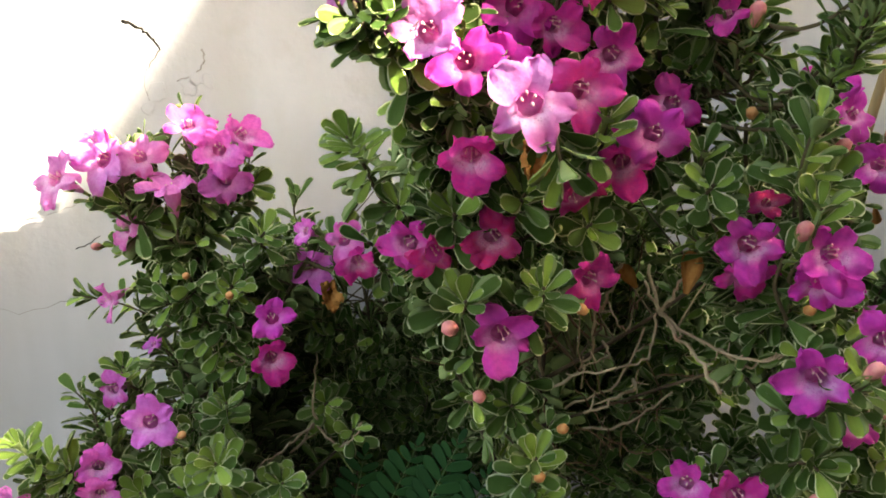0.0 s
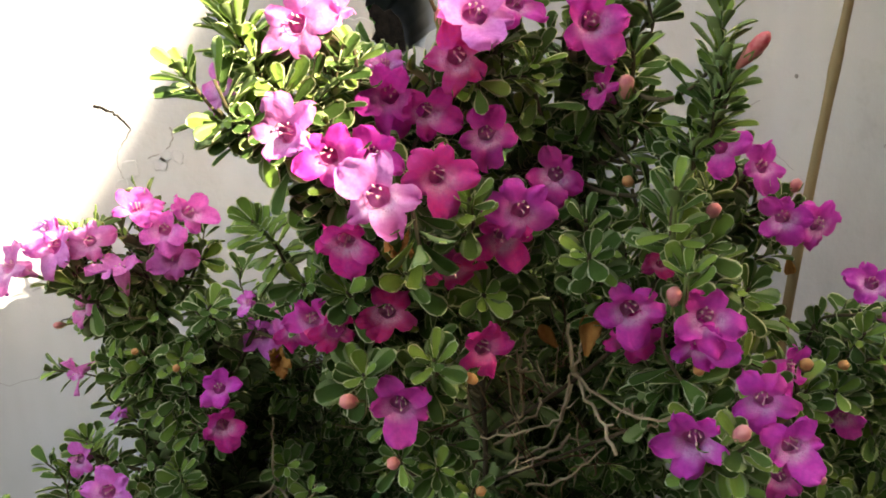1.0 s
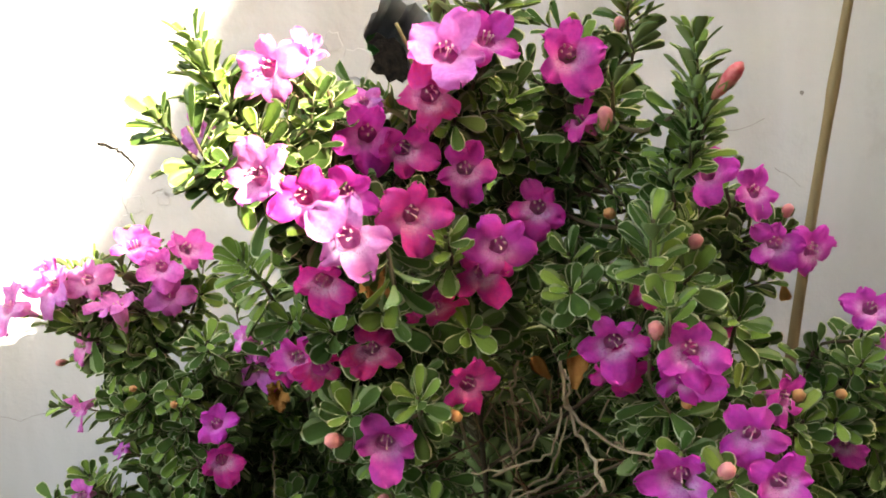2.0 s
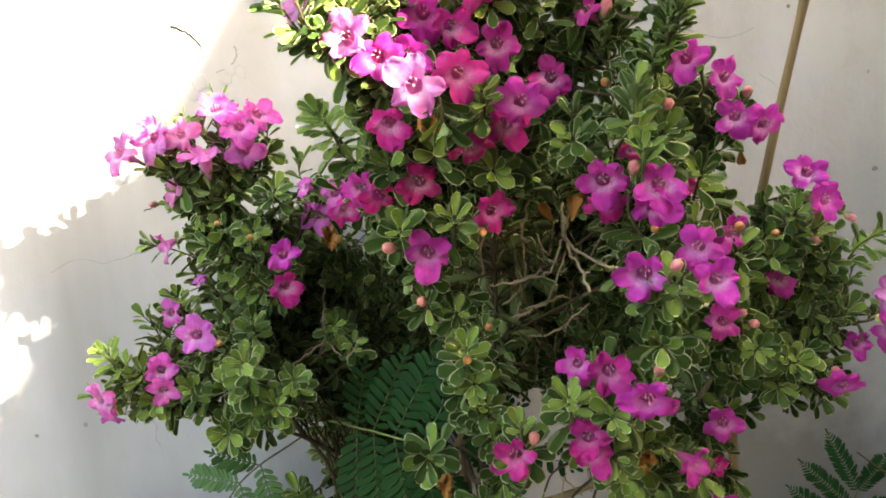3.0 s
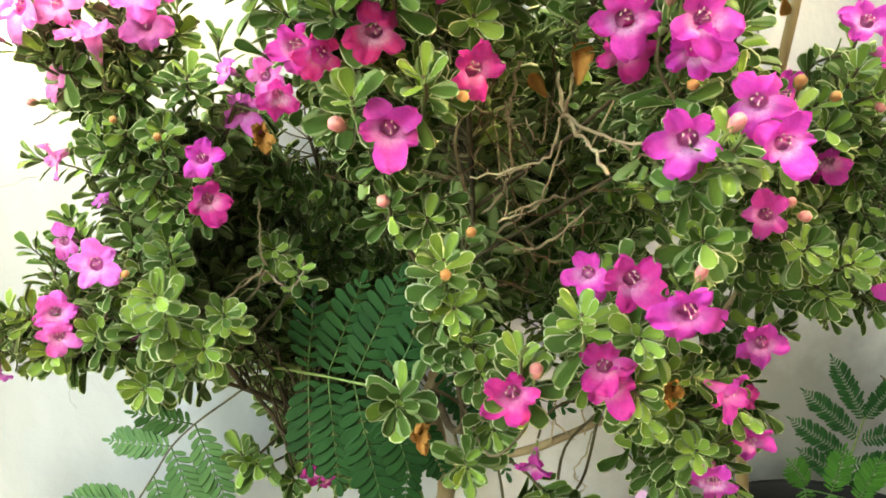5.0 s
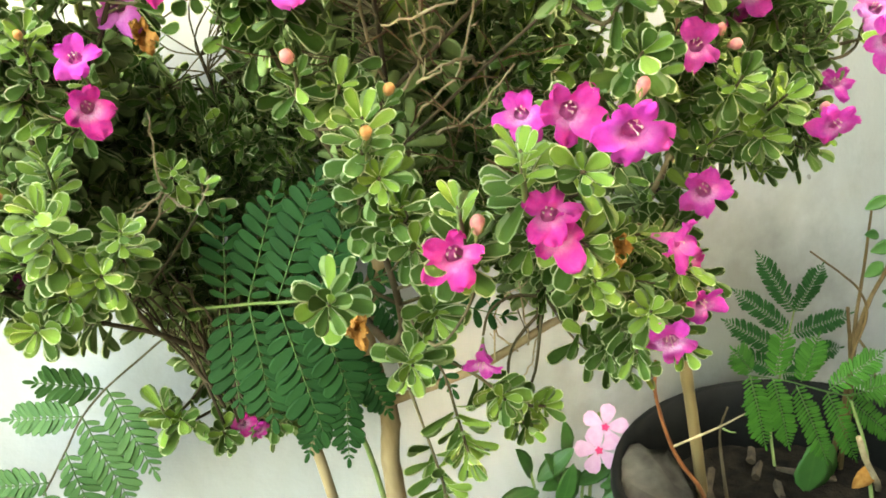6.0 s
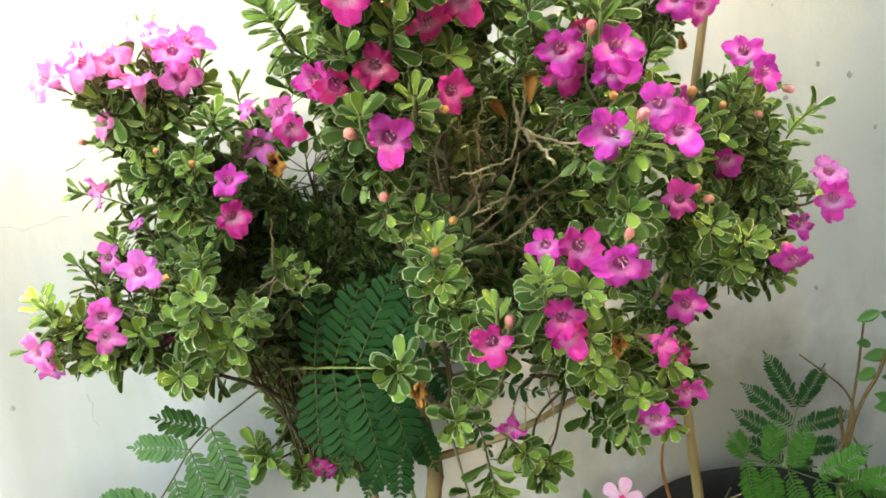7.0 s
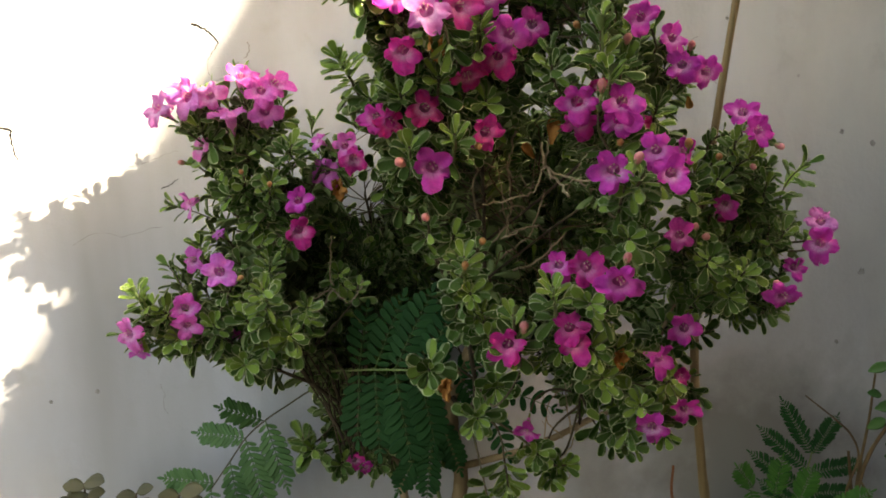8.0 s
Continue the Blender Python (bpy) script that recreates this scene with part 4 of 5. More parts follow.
bud(0.161, 0.306, 0.851, 20, 40, "peach", 1.1)
bud(0.234, 0.368, 0.796, 20, 10, "peach", 1.05)
bud(0.227, 0.367, 0.803, -10, 50, "peach", 0.8)
bud(0.239, 0.391, 0.917, 10, 40, "peach", 1.0)
bud(0.241, 0.363, 0.846, 10, 20, "tan", 0.9)
bud(0.290, 0.377, 0.758, 0, 50, "peach", 1.05)
bud(0.210, 0.343, 0.856, 0, 40, "tan", 1.0)
bud(0.168, 0.345, 0.859, 0, 20, "tan", 0.9)
bud(0.163, 0.328, 0.794, 30, 60, "peach", 1.0)
bloom(0.144, 0.371, 0.964, -60, 40, "m", 0.72, 12)
bud(0.152, 0.364, 0.962, 5, 60, "peach", 1.2, 14)
bud(0.180, 0.328, 0.970, 42, 38, "red", 1.12, 14)
bud(0.086, 0.366, 0.990, 40, 70, "peach", 0.9)
bud(0.168, 0.384, 0.997, 0, 40, "peach", 0.9)
bud(-0.055, 0.490, 0.853, -10, 20, "tan", 0.75)
bud(-0.036, 0.486, 0.843, 0, 30, "tan", 0.8)
bud(-0.062, 0.478, 0.779, 30, 30, "tan", 0.8)
bud(0.087, 0.360, 0.862, 20, -10, "tan", 0.85)
bud(0.285, 0.366, 0.850, 50, -20, "peach", 0.9)
bud(0.270, 0.372, 0.838, 20, -20, "peach", 0.8)
bud(-0.100, 0.530, 0.862, -60, 10, "peach", 0.8)

# leafy shoot tips
# the high young share puts bounced sunlight into this tip's leaf colour
rosette(0.013, 0.409, 0.921, -38, 42, 18, 0.0165, 1.6, True, 0.02)
rosette(0.049, 0.374, 0.864, -5, 35, 11, 0.018, 0.7, True)
rosette(0.074, 0.362, 0.870, 0, 40, 12, 0.017, 0.5, True)
rosette(0.087, 0.343, 0.929, 0, 40, 12, 0.016, 0.7, True)
rosette(0.156, 0.329, 0.899, 0, 62, 14, 0.018, 0.6, True)
rosette(0.153, 0.330, 0.928, 0, 60, 12, 0.017, 0.6, True)
rosette(0.168, 0.312, 0.846, 20, 40, 10, 0.017, 0.8, True)
rosette(0.123, 0.343, 0.779, -8, 55, 12, 0.018, 0.9, True)
rosette(0.100, 0.350, 0.763, -5, 62, 12, 0.018, 0.9, True)
rosette(0.058, 0.412, 0.716, -8, 12, 11, 0.0215, 0.5, True)
rosette(-0.046, 0.455, 0.774, -10, 40, 15, 0.019, 0.9, True, 0.03)
rosette(-0.041, 0.486, 0.790, 0, 50, 12, 0.016, 0.8, True)
rosette(-0.017, 0.461, 0.757, 5, 35, 13, 0.016, 0.7, True)
rosette(-0.138, 0.498, 0.774, -45, 50, 12, 0.017, 1.0, True)
rosette(-0.092, 0.520, 0.801, -15, 60, 11, 0.016, 0.9, True)
rosette(-0.085, 0.492, 0.745, -10, 40, 12, 0.017, 0.9, True)
rosette(-0.066, 0.480, 0.715, -20, 10, 12, 0.018, 0.8, True)
rosette(-0.083, 0.504, 0.887, -35, 30, 12, 0.016, 0.7, True)
rosette(0.087, 0.403, 0.682, 0, 8, 13, 0.017, 0.7, True)
rosette(0.127, 0.402, 0.652, 6, 12, 15, 0.017, 0.7, True)
rosette(0.100, 0.398, 0.703, 4, 0, 12, 0.017, 0.6, True)
rosette(0.165, 0.376, 0.709, 8, 22, 13, 0.018, 0.7, True)
rosette(0.188, 0.371, 0.690, 4, 35, 12, 0.018, 0.7, True)
rosette(0.213, 0.375, 0.704, 12, 30, 12, 0.017, 0.8, True)
rosette(0.175, 0.378, 0.728, 0, 40, 11, 0.016, 0.7)
rosette(-0.035, 0.498, 0.845, 0, 35, 14, 0.016, 0.5)
rosette(-0.018, 0.500, 0.870, 10, 40, 14, 0.016, 0.5)
rosette(-0.059, 0.518, 0.872, -15, 20, 15, 0.018, 0.4)
rosette(-0.070, 0.520, 0.840, -30, 20, 15, 0.017, 0.4)
rosette(-0.022, 0.530, 0.890, 25, 20, 14, 0.016, 0.5)
rosette(0.046, 0.377, 0.895, -8, 30, 12, 0.017, 0.5)
rosette(0.097, 0.375, 0.889, 4, 20, 12, 0.016, 0.4)
rosette(0.105, 0.430, 0.828, 0, 20, 13, 0.017, 0.3)
rosette(0.067, 0.363, 0.903, 0, 30, 12, 0.017, 0.5)
rosette(0.080, 0.412, 0.805, 0, 30, 14, 0.016, 0.5)
rosette(0.080, 0.383, 0.795, 0, 50, 13, 0.016, 0.6)
rosette(0.084, 0.390, 0.770, -4, 20, 15, 0.017, 0.6)
rosette(0.099, 0.395, 0.777, 6, 40, 13, 0.016, 0.6)
rosette(0.092, 0.392, 0.748, 0, -5, 15, 0.018, 0.6)
rosette(0.143, 0.336, 0.768, 0, 15, 12, 0.017, 0.6)
rosette(0.150, 0.352, 0.735, 4, 10, 12, 0.017, 0.6)
rosette(0.165, 0.330, 0.805, 0, 20, 12, 0.018, 0.5)
rosette(0.205, 0.380, 0.790, 4, 20, 14, 0.017, 0.4)
rosette(0.236, 0.366, 0.783, 6, 30, 14, 0.017, 0.5)
rosette(0.263, 0.371, 0.770, 20, 30, 14, 0.017, 0.7)
rosette(0.298, 0.400, 0.786, 40, 10, 16, 0.016, 0.4)
rosette(0.312, 0.395, 0.792, 60, 15, 14, 0.015, 0.4)
rosette(0.287, 0.397, 0.787, 20, 30, 14, 0.0125, 0.3, False, 0.03)
rosette(0.305, 0.393, 0.791, 30, 20, 14, 0.0115, 0.3, False, 0.03)
rosette(0.296, 0.394, 0.796, 10, 60, 13, 0.0120, 0.4, False, 0.03)
rosette(0.255, 0.376, 0.752, 10, 0, 14, 0.017, 0.5)
rosette(0.280, 0.390, 0.768, 20, 25, 13, 0.017, 0.6)
rosette(0.258, 0.372, 0.855, 10, 40, 14, 0.017, 0.5)
rosette(0.245, 0.372, 0.832, 0, 35, 13, 0.017, 0.7)
rosette(0.268, 0.368, 0.845, 40, 30, 13, 0.016, 0.7)
rosette(0.224, 0.362, 0.838, 5, 40, 13, 0.017, 0.6)
rosette(0.205, 0.372, 0.880, 10, 40, 13, 0.017, 0.4)
rosette(0.172, 0.345, 0.905, 10, 40, 13, 0.017, 0.5)
rosette(0.130, 0.350, 0.905, -10, 30, 12, 0.016, 0.4)
rosette(0.135, 0.365, 0.915, -10, 50, 12, 0.016, 0.4)
rosette(0.170, 0.335, 0.956, 15, 65, 15, 0.0135, 0.6, True, 0.030)
rosette(0.173, 0.334, 0.985, 24, 74, 13, 0.0135, 1.2, True, 0.022)
rosette(0.172, 0.334, 0.972, 16, 72, 11, 0.0140, 0.7, True, 0.022)
rosette(0.176, 0.333, 0.964, 34, 60, 13, 0.0135, 0.6, True, 0.030)
rosette(0.165, 0.340, 0.943, 6, 55, 15, 0.0145, 0.5, True, 0.030)
rosette(0.158, 0.370, 0.975, 0, 60, 13, 0.016, 0.5)
rosette(0.172, 0.384, 1.005, 10, 60, 16, 0.016, 0.7)
rosette(0.120, 0.370, 0.975, 0, 40, 13, 0.016, 0.5)
rosette(0.112, 0.365, 1.010, 0, 65, 13, 0.017, 0.8)
rosette(0.122, 0.370, 1.018, 10, 70, 12, 0.016, 0.8)
rosette(0.080, 0.360, 1.000, -30, 50, 13, 0.017, 0.9)
rosette(0.010, 0.350, 0.972, -35, 55, 21, 0.018, 0.75)
rosette(0.018, 0.355, 0.990, -30, 65, 20, 0.016, 0.75)
rosette(0.030, 0.352, 0.968, -15, 30, 15, 0.017, 0.65)
rosette(0.022, 0.356, 0.978, -25, 40, 18, 0.015, 0.3)
rosette(0.000, 0.356, 0.976, -40, 45, 20, 0.015, 0.75)
rosette(0.010, 0.352, 0.963, -25, 25, 20, 0.015, 0.65)
rosette(0.022, 0.350, 0.957, -15, 20, 19, 0.015, 0.65)
rosette(0.014, 0.358, 1.000, -30, 65, 18, 0.015, 0.65)
rosette(0.165, 0.378, 0.955, 0, 40, 13, 0.016, 0.4)
rosette(0.150, 0.378, 0.990, 0, 55, 13, 0.016, 0.5)
rosette(0.140, 0.385, 0.945, 0, 30, 13, 0.016, 0.4)
rosette(0.118, 0.385, 0.955, 0, 30, 13, 0.016, 0.4)
rosette(0.055, 0.360, 0.980, 0, 45, 14, 0.017, 0.8)
rosette(0.068, 0.333, 0.915, 10, -50, 10, 0.019, 0.3)
rosette(0.030, 0.400, 0.895, -20, 20, 14, 0.017, 0.4)
rosette(0.020, 0.410, 0.880, -30, 20, 14, 0.017, 0.4)
rosette(-0.060, 0.470, 0.750, -10, 20, 15, 0.018, 0.8)
rosette(-0.030, 0.465, 0.738, 0, 20, 15, 0.018, 0.8)
rosette(-0.048, 0.480, 0.725, -8, 0, 14, 0.018, 0.7)
rosette(-0.110, 0.500, 0.735, -20, 20, 14, 0.017, 0.9)
rosette(-0.120, 0.505, 0.755, -40, 40, 13, 0.017, 0.9)
rosette(-0.120, 0.510, 0.730, -50, -20, 13, 0.018, 0.6)
rosette(0.010, 0.520, 0.770, 0, 30, 12, 0.016, 0.3)
rosette(0.022, 0.500, 0.762, 10, 40, 8, 0.017, 0.8)
rosette(-0.022, 0.548, 0.620, -10, 40, 10, 0.020, 0.5)
rosette(-0.030, 0.545, 0.632, -30, 60, 10, 0.020, 0.3)
rosette(0.000, 0.545, 0.603, 0, 10, 13, 0.016, 0.2)
rosette(0.030, 0.545, 0.598, 10, 10, 12, 0.016, 0.2)
rosette(0.105, 0.400, 0.630, 0, -20, 13, 0.018, 0.7)
rosette(0.148, 0.405, 0.640, 20, 20, 11, 0.016, 0.7)
rosette(0.140, 0.410, 0.628, 10, -5, 13, 0.017, 0.7)
rosette(0.085, 0.385, 0.615, -10, 0, 13, 0.018, 0.4)
rosette(0.205, 0.372, 0.665, 10, -15, 12, 0.017, 0.5)
rosette(0.180, 0.372, 0.672, 0, -15, 12, 0.018, 0.5)

dry_bloom(0.062, 0.342, 0.917, 0, -20, 0.52, 1)
dry_bloom(0.066, 0.399, 0.708, 6, 0, 0.50, 2)
dry_bloom(0.013, 0.503, 0.836, 0, -10, 0.58, 3)
dry_bloom(0.176, 0.372, 0.723, 0, 0, 0.5, 4)
dead_leaf(0.136, 0.374, 0.860, 12, 0, 0.016)
dead_leaf(0.139, 0.418, 0.851, -35, 0, 0.012)
dead_leaf(0.238, 0.395, 0.886, 170, 0, 0.009)

# --- filler shoots deeper inside the crown ---
def between_lobes(p, more=0.0):
    """Whether p lies in the open gap between the two lobes, through which the wall shows."""
    return p.y > 0.505 and 0.798 - more < p.z < 0.905 and abs(p.x - 0.033 - 0.10 * (p.y - 0.52)) < 0.016 + more + 0.05 * (p.z - 0.84)


rng = random.Random(77)
TIPS = [o.matrix_basis.translation.copy() for o in shrub.children if o.name.split(".")[0] in ("flower", "bud")]


def clear_of_blooms(p):
    """Whether a filler shoot at p would stay behind the flowers near it."""
    return all(p.y > q.y + 0.016 or (p.x - q.x) ** 2 + (p.z - q.z) ** 2 > 0.017 ** 2 for q in TIPS)


def under_crown(p):
    """Whether p lies in the open space beside the trunk, under the crown, or in the nearer box cleared so the fronds
    show from the camera.
    """
    return p.y > 0.43 and 0.082 < p.x < 0.172 and 0.60 < p.z < 0.700 or 0.36 < p.y < 0.48 and 0.078 < p.x < 0.122 and 0.69 < p.z < 0.734


made = 0
while made < 420:
    q = rng.choice(TIPS)
    base = root_of(q, rng)
    p = base.lerp(q, rng.uniform(0.55, 0.95)) + Vector((rng.gauss(0, 0.010), abs(rng.gauss(0.012, 0.012)), rng.gauss(-0.004, 0.010)))
    if p.y > WALL - 0.03 or p.z < 0.60 or p.x < -0.085 and p.z > 0.83 or p.x > 0.16 and p.z > 0.95 or p.x < 0.035 and p.z > 0.89 and p.y < 0.49 or p.x > 0.315 and p.z < 0.785 or not clear_of_blooms(p):
        continue
    if -0.025 < p.x < 0.088 and p.z < 0.845 and p.y < 0.55 or 0.095 < p.x < 0.17 and 0.735 < p.z < 0.865 and p.y < 0.475:
        continue                                    # the open hollows of the crown
    if between_lobes(p, 0.006) or under_crown(p):
        continue
    out = (p - base).normalized() if (p - base).length > 0.01 else Vector((0, -1, 0))
    way = (out + facing(p, rng.uniform(-50, 50), rng.uniform(0, 60)) * 0.8).normalized()
    shoot(p, way, rng.randrange(11, 16), 0.0165, rng, 0.12, 0.05, 0.0005)
    made += 1

# the dense dark heart of the crown, between the lobes and against the wall
made = 0
while made < 1050:
    k = rng.random()
    if k < 0.08:
        p = Vector((rng.uniform(-0.005, 0.105), rng.uniform(0.568, 0.612), rng.uniform(0.605, 0.70)))
    elif k < 0.13:
        p = Vector((rng.uniform(0.165, 0.255), rng.uniform(0.475, 0.54), rng.uniform(0.72, 0.84)))
    elif k < 0.20:
        p = Vector((rng.uniform(0.025, 0.08), rng.uniform(0.56, 0.612), rng.uniform(0.72, 0.81)))
    elif k < 0.27:
        p = Vector((rng.uniform(-0.012, 0.07), rng.uniform(0.56, 0.615), rng.uniform(0.77, 0.87)))
    elif k < 0.33:
        p = Vector((rng.uniform(0.13, 0.225), rng.uniform(0.49, 0.57), rng.uniform(0.665, 0.78)))
    elif k < 0.60:
        p = Vector((rng.uniform(-0.06, 0.115), rng.uniform(0.56, 0.618), rng.uniform(0.655, 0.86)))
    elif k < 0.80:
        p = Vector((rng.uniform(0.085, 0.205), rng.uniform(0.505, 0.585), rng.uniform(0.69, 0.945)))
    else:
        p = Vector((rng.uniform(0.065, 0.14), rng.uniform(0.475, 0.54), rng.uniform(0.84, 0.95)))
    base = root_of(p, rng)
    if between_lobes(p, 0.012) or under_crown(p) or between_lobes(p.lerp(base, 0.5)) or p.x < 0.035 and p.z < 0.705 and k >= 0.08 or (p - base).length > 0.095 or p.z - base.z > 0.075 or p.x < 0.0 and p.z > 0.83:
        continue
    way = (facing(p, rng.uniform(-70, 70), rng.uniform(-10, 60)) + (p - base) * 5).normalized()
    shoot(p, way, rng.randrange(12, 17), 0.019, rng, 0.05, 0.055, 0.0004)
    made += 1

for q, way, nor, ln, wd, cup, curl, is_young in pending:
    tip = q + way * ln
    if hides_bloom(q + way * (0.6 * ln)) or tip.x < -0.114 and tip.z > 0.84 or tip.x < 0.018 and 0.928 < tip.z < 0.946 and tip.y < 0.46 and (q - Vector((0.013, 0.409, 0.921))).length > 0.024:
        continue
    if -0.012 < q.x < 0.054 and 0.68 < q.z < 0.842 and 0.35 < q.y < 0.497 or 0.098 < q.x < 0.165 and 0.745 < q.z < 0.858 and 0.385 < q.y < 0.475:
        continue                                    # the dark hollows beside the middle shoots
    if between_lobes(q) or under_crown(q) or tip.x > 0.338:
        continue
    gap = tip.y - 0.37                              # a gap near the crown's top, cleared along the camera's line to the wall hole
    if -0.04 < gap < 0.09 and (tip.x - 0.075 - 0.14 * gap) ** 2 + (tip.z - 1.0 - 0.12 * gap) ** 2 < 0.021 ** 2:
        continue
    foliage.add(q, way, nor, ln, wd, cup, curl, (2, 3) if is_young else (0, 1))
ob = of_shrub(part("brushwood", twig_bm, TWIG))
tagged(ob, "thin brown twigs", kind="stuff")
leafage = of_shrub(new("foliage", foliage.mesh("foliage", [LEAF, LEAF_BACK, LEAF_YOUNG, LEAF_BACK])))
tagged(leafage, "small spoon-shaped grey-green leaves with pale edges", kind="stuff")


# --- bare dead twigs in the middle ---
def bare_twig(pts, r0=0.0008, r1=0.0005, mm=None):
    bm = bmesh.new()
    line = smooth_line(pts, 5)
    rg = random.Random(len(bpy.data.objects))
    line = [q + Vector((rg.uniform(-1, 1), rg.uniform(-1, 1), rg.uniform(-1, 1))) * 0.0011 for q in line]
    add_tube(bm, line, r0 * 0.9, r1 * 0.9, 6, 0.30, rg)
    for q, q2 in zip(line[2:-1:2], line[3::2]):     # the stubs of fallen leaves and side twigs
        way = ((q2 - q).normalized() * rg.uniform(0.1, 0.8) + Vector((rg.gauss(0, 1), rg.gauss(0, 0.6), rg.gauss(0, 1)))).normalized()
        ln = rg.choice((0.0016, 0.0024, 0.0030, 0.0075))
        add_tube(bm, [q, q + way * ln * 0.5, q + way * ln + Vector((0, 0, rg.gauss(0, 0.15) * ln))], r1 * 0.8, r1 * 0.5, 5, 0.2, rg)
    return of_shrub(part("bare_twig", bm, mm or DEADWOOD, label="thin bare brown twig" if mm else "bare dry tan twig"))


bare_twig(((0.150, 0.43, 0.850), (0.138, 0.398, 0.844), (0.128, 0.385, 0.832), (0.112, 0.385, 0.828), (0.095, 0.391, 0.825)))
bare_twig(((0.146, 0.42, 0.860), (0.139, 0.395, 0.845), (0.138, 0.370, 0.838), (0.137, 0.348, 0.830)), 0.0010, 0.0008)
bare_twig(((0.139, 0.396, 0.845), (0.146, 0.370, 0.840), (0.157, 0.355, 0.837), (0.166, 0.350, 0.842)))
bare_twig(((0.139, 0.398, 0.845), (0.136, 0.382, 0.858), (0.137, 0.376, 0.868)), 0.0009, 0.0006)
bare_twig(((0.150, 0.372, 0.838), (0.157, 0.365, 0.832), (0.163, 0.360, 0.835)), 0.0008, 0.0005)
bare_twig(((0.130, 0.44, 0.835), (0.118, 0.410, 0.845), (0.118, 0.398, 0.860), (0.121, 0.395, 0.872)), 0.0009, 0.0006)
bare_twig(((0.150, 0.44, 0.800), (0.138, 0.415, 0.806), (0.122, 0.405, 0.805), (0.110, 0.405, 0.800)), 0.0009, 0.0006)
bare_twig(((0.140, 0.45, 0.815), (0.128, 0.420, 0.820), (0.112, 0.415, 0.818)), 0.0008, 0.0005)
bare_twig(((0.118, 0.46, 0.79), (0.126, 0.435, 0.815), (0.123, 0.425, 0.850)), 0.0009, 0.0006)
bare_twig(((0.124, 0.46, 0.78), (0.140, 0.435, 0.80), (0.148, 0.425, 0.83)), 0.0009, 0.0006)
bare_twig(((0.110, 0.455, 0.80), (0.100, 0.432, 0.83), (0.104, 0.425, 0.850), (0.112, 0.42, 0.846)), 0.0009, 0.0006)
bare_twig(((0.130, 0.45, 0.77), (0.145, 0.43, 0.782), (0.160, 0.42, 0.80)), 0.0009, 0.0006)
bare_twig(((-0.010, 0.535, 0.735), (0.004, 0.525, 0.757), (-0.012, 0.51, 0.752), (-0.028, 0.50, 0.748)), 0.0009, 0.0006)
bare_twig(((0.004, 0.525, 0.757), (0.003, 0.52, 0.775), (0.006, 0.518, 0.80)), 0.0009, 0.0005)
bare_twig(((0.004, 0.525, 0.757), (0.012, 0.515, 0.748), (0.020, 0.505, 0.752), (0.026, 0.50, 0.766)), 0.0009, 0.0005)
bare_twig(((0.200, 0.517, 0.622), (0.187, 0.502, 0.613), (0.177, 0.50, 0.600), (0.184, 0.50, 0.586), (0.176, 0.505, 0.580)), 0.0006, 0.0004)
bare_twig(((0.185, 0.520, 0.612), (0.172, 0.515, 0.628), (0.166, 0.51, 0.655)), 0.0007, 0.0004)
bare_twig(((0.192, 0.517, 0.616), (0.184, 0.50, 0.640), (0.18, 0.49, 0.670)), 0.0007, 0.0004)
bare_twig(((0.170, 0.525, 0.605), (0.176, 0.52, 0.645), (0.190, 0.50, 0.665)), 0.0007, 0.0004)
rng = random.Random(15)
for i in range(26):
    a = Vector((rng.uniform(0.092, 0.165), rng.uniform(0.425, 0.455), rng.uniform(0.755, 0.85)))
    b = a + Vector((rng.gauss(0, 0.022), -rng.uniform(0.005, 0.035), rng.gauss(0.006, 0.020)))
    m = a.lerp(b, 0.5) + Vector((rng.gauss(0, 0.007), rng.gauss(0, 0.004), rng.gauss(0, 0.007)))
    bare_twig((a, m, b), 0.0005, 0.0003, None if i % 7 == 0 else DRYTWIG)
for i in range(20):
    a = Vector((0.010 + rng.uniform(-0.012, 0.012), 0.548, 0.615 + rng.uniform(-0.01, 0.02)))
    b = Vector((rng.uniform(-0.045, 0.035), rng.uniform(0.525, 0.57), rng.uniform(0.685, 0.72)))
    bare_twig((a, a.lerp(b, 0.5) + Vector((rng.gauss(0, 0.004), 0, rng.gauss(0, 0.004))), b), 0.0010, 0.0006, BARK)

# ---- the stake ----
stake = tube("garden_stake", ((0.345, 0.555, 0.405), (0.3345, 0.550, 0.50), (0.3270, 0.546, 0.56), (0.3170, 0.537, 0.66), (0.3175, 0.525, 0.77), (0.3265, 0.512, 0.87),
                              (0.3350, 0.4995, 0.95), (0.3430, 0.488, 1.02), (0.356, 0.470, 1.12), (0.372, 0.450, 1.22)), 0.0047, 0.0020, CANE, None,
             sides=12, per=8, wobble=0.03, knots=((0.17, 0.0006), (0.46, 0.0007), (0.70, 0.0007), (0.88, 0.0005)))
tagged(stake, "bent tan wooden stake standing in the black pot", "garden stake")

# ---- feathery seedlings ----


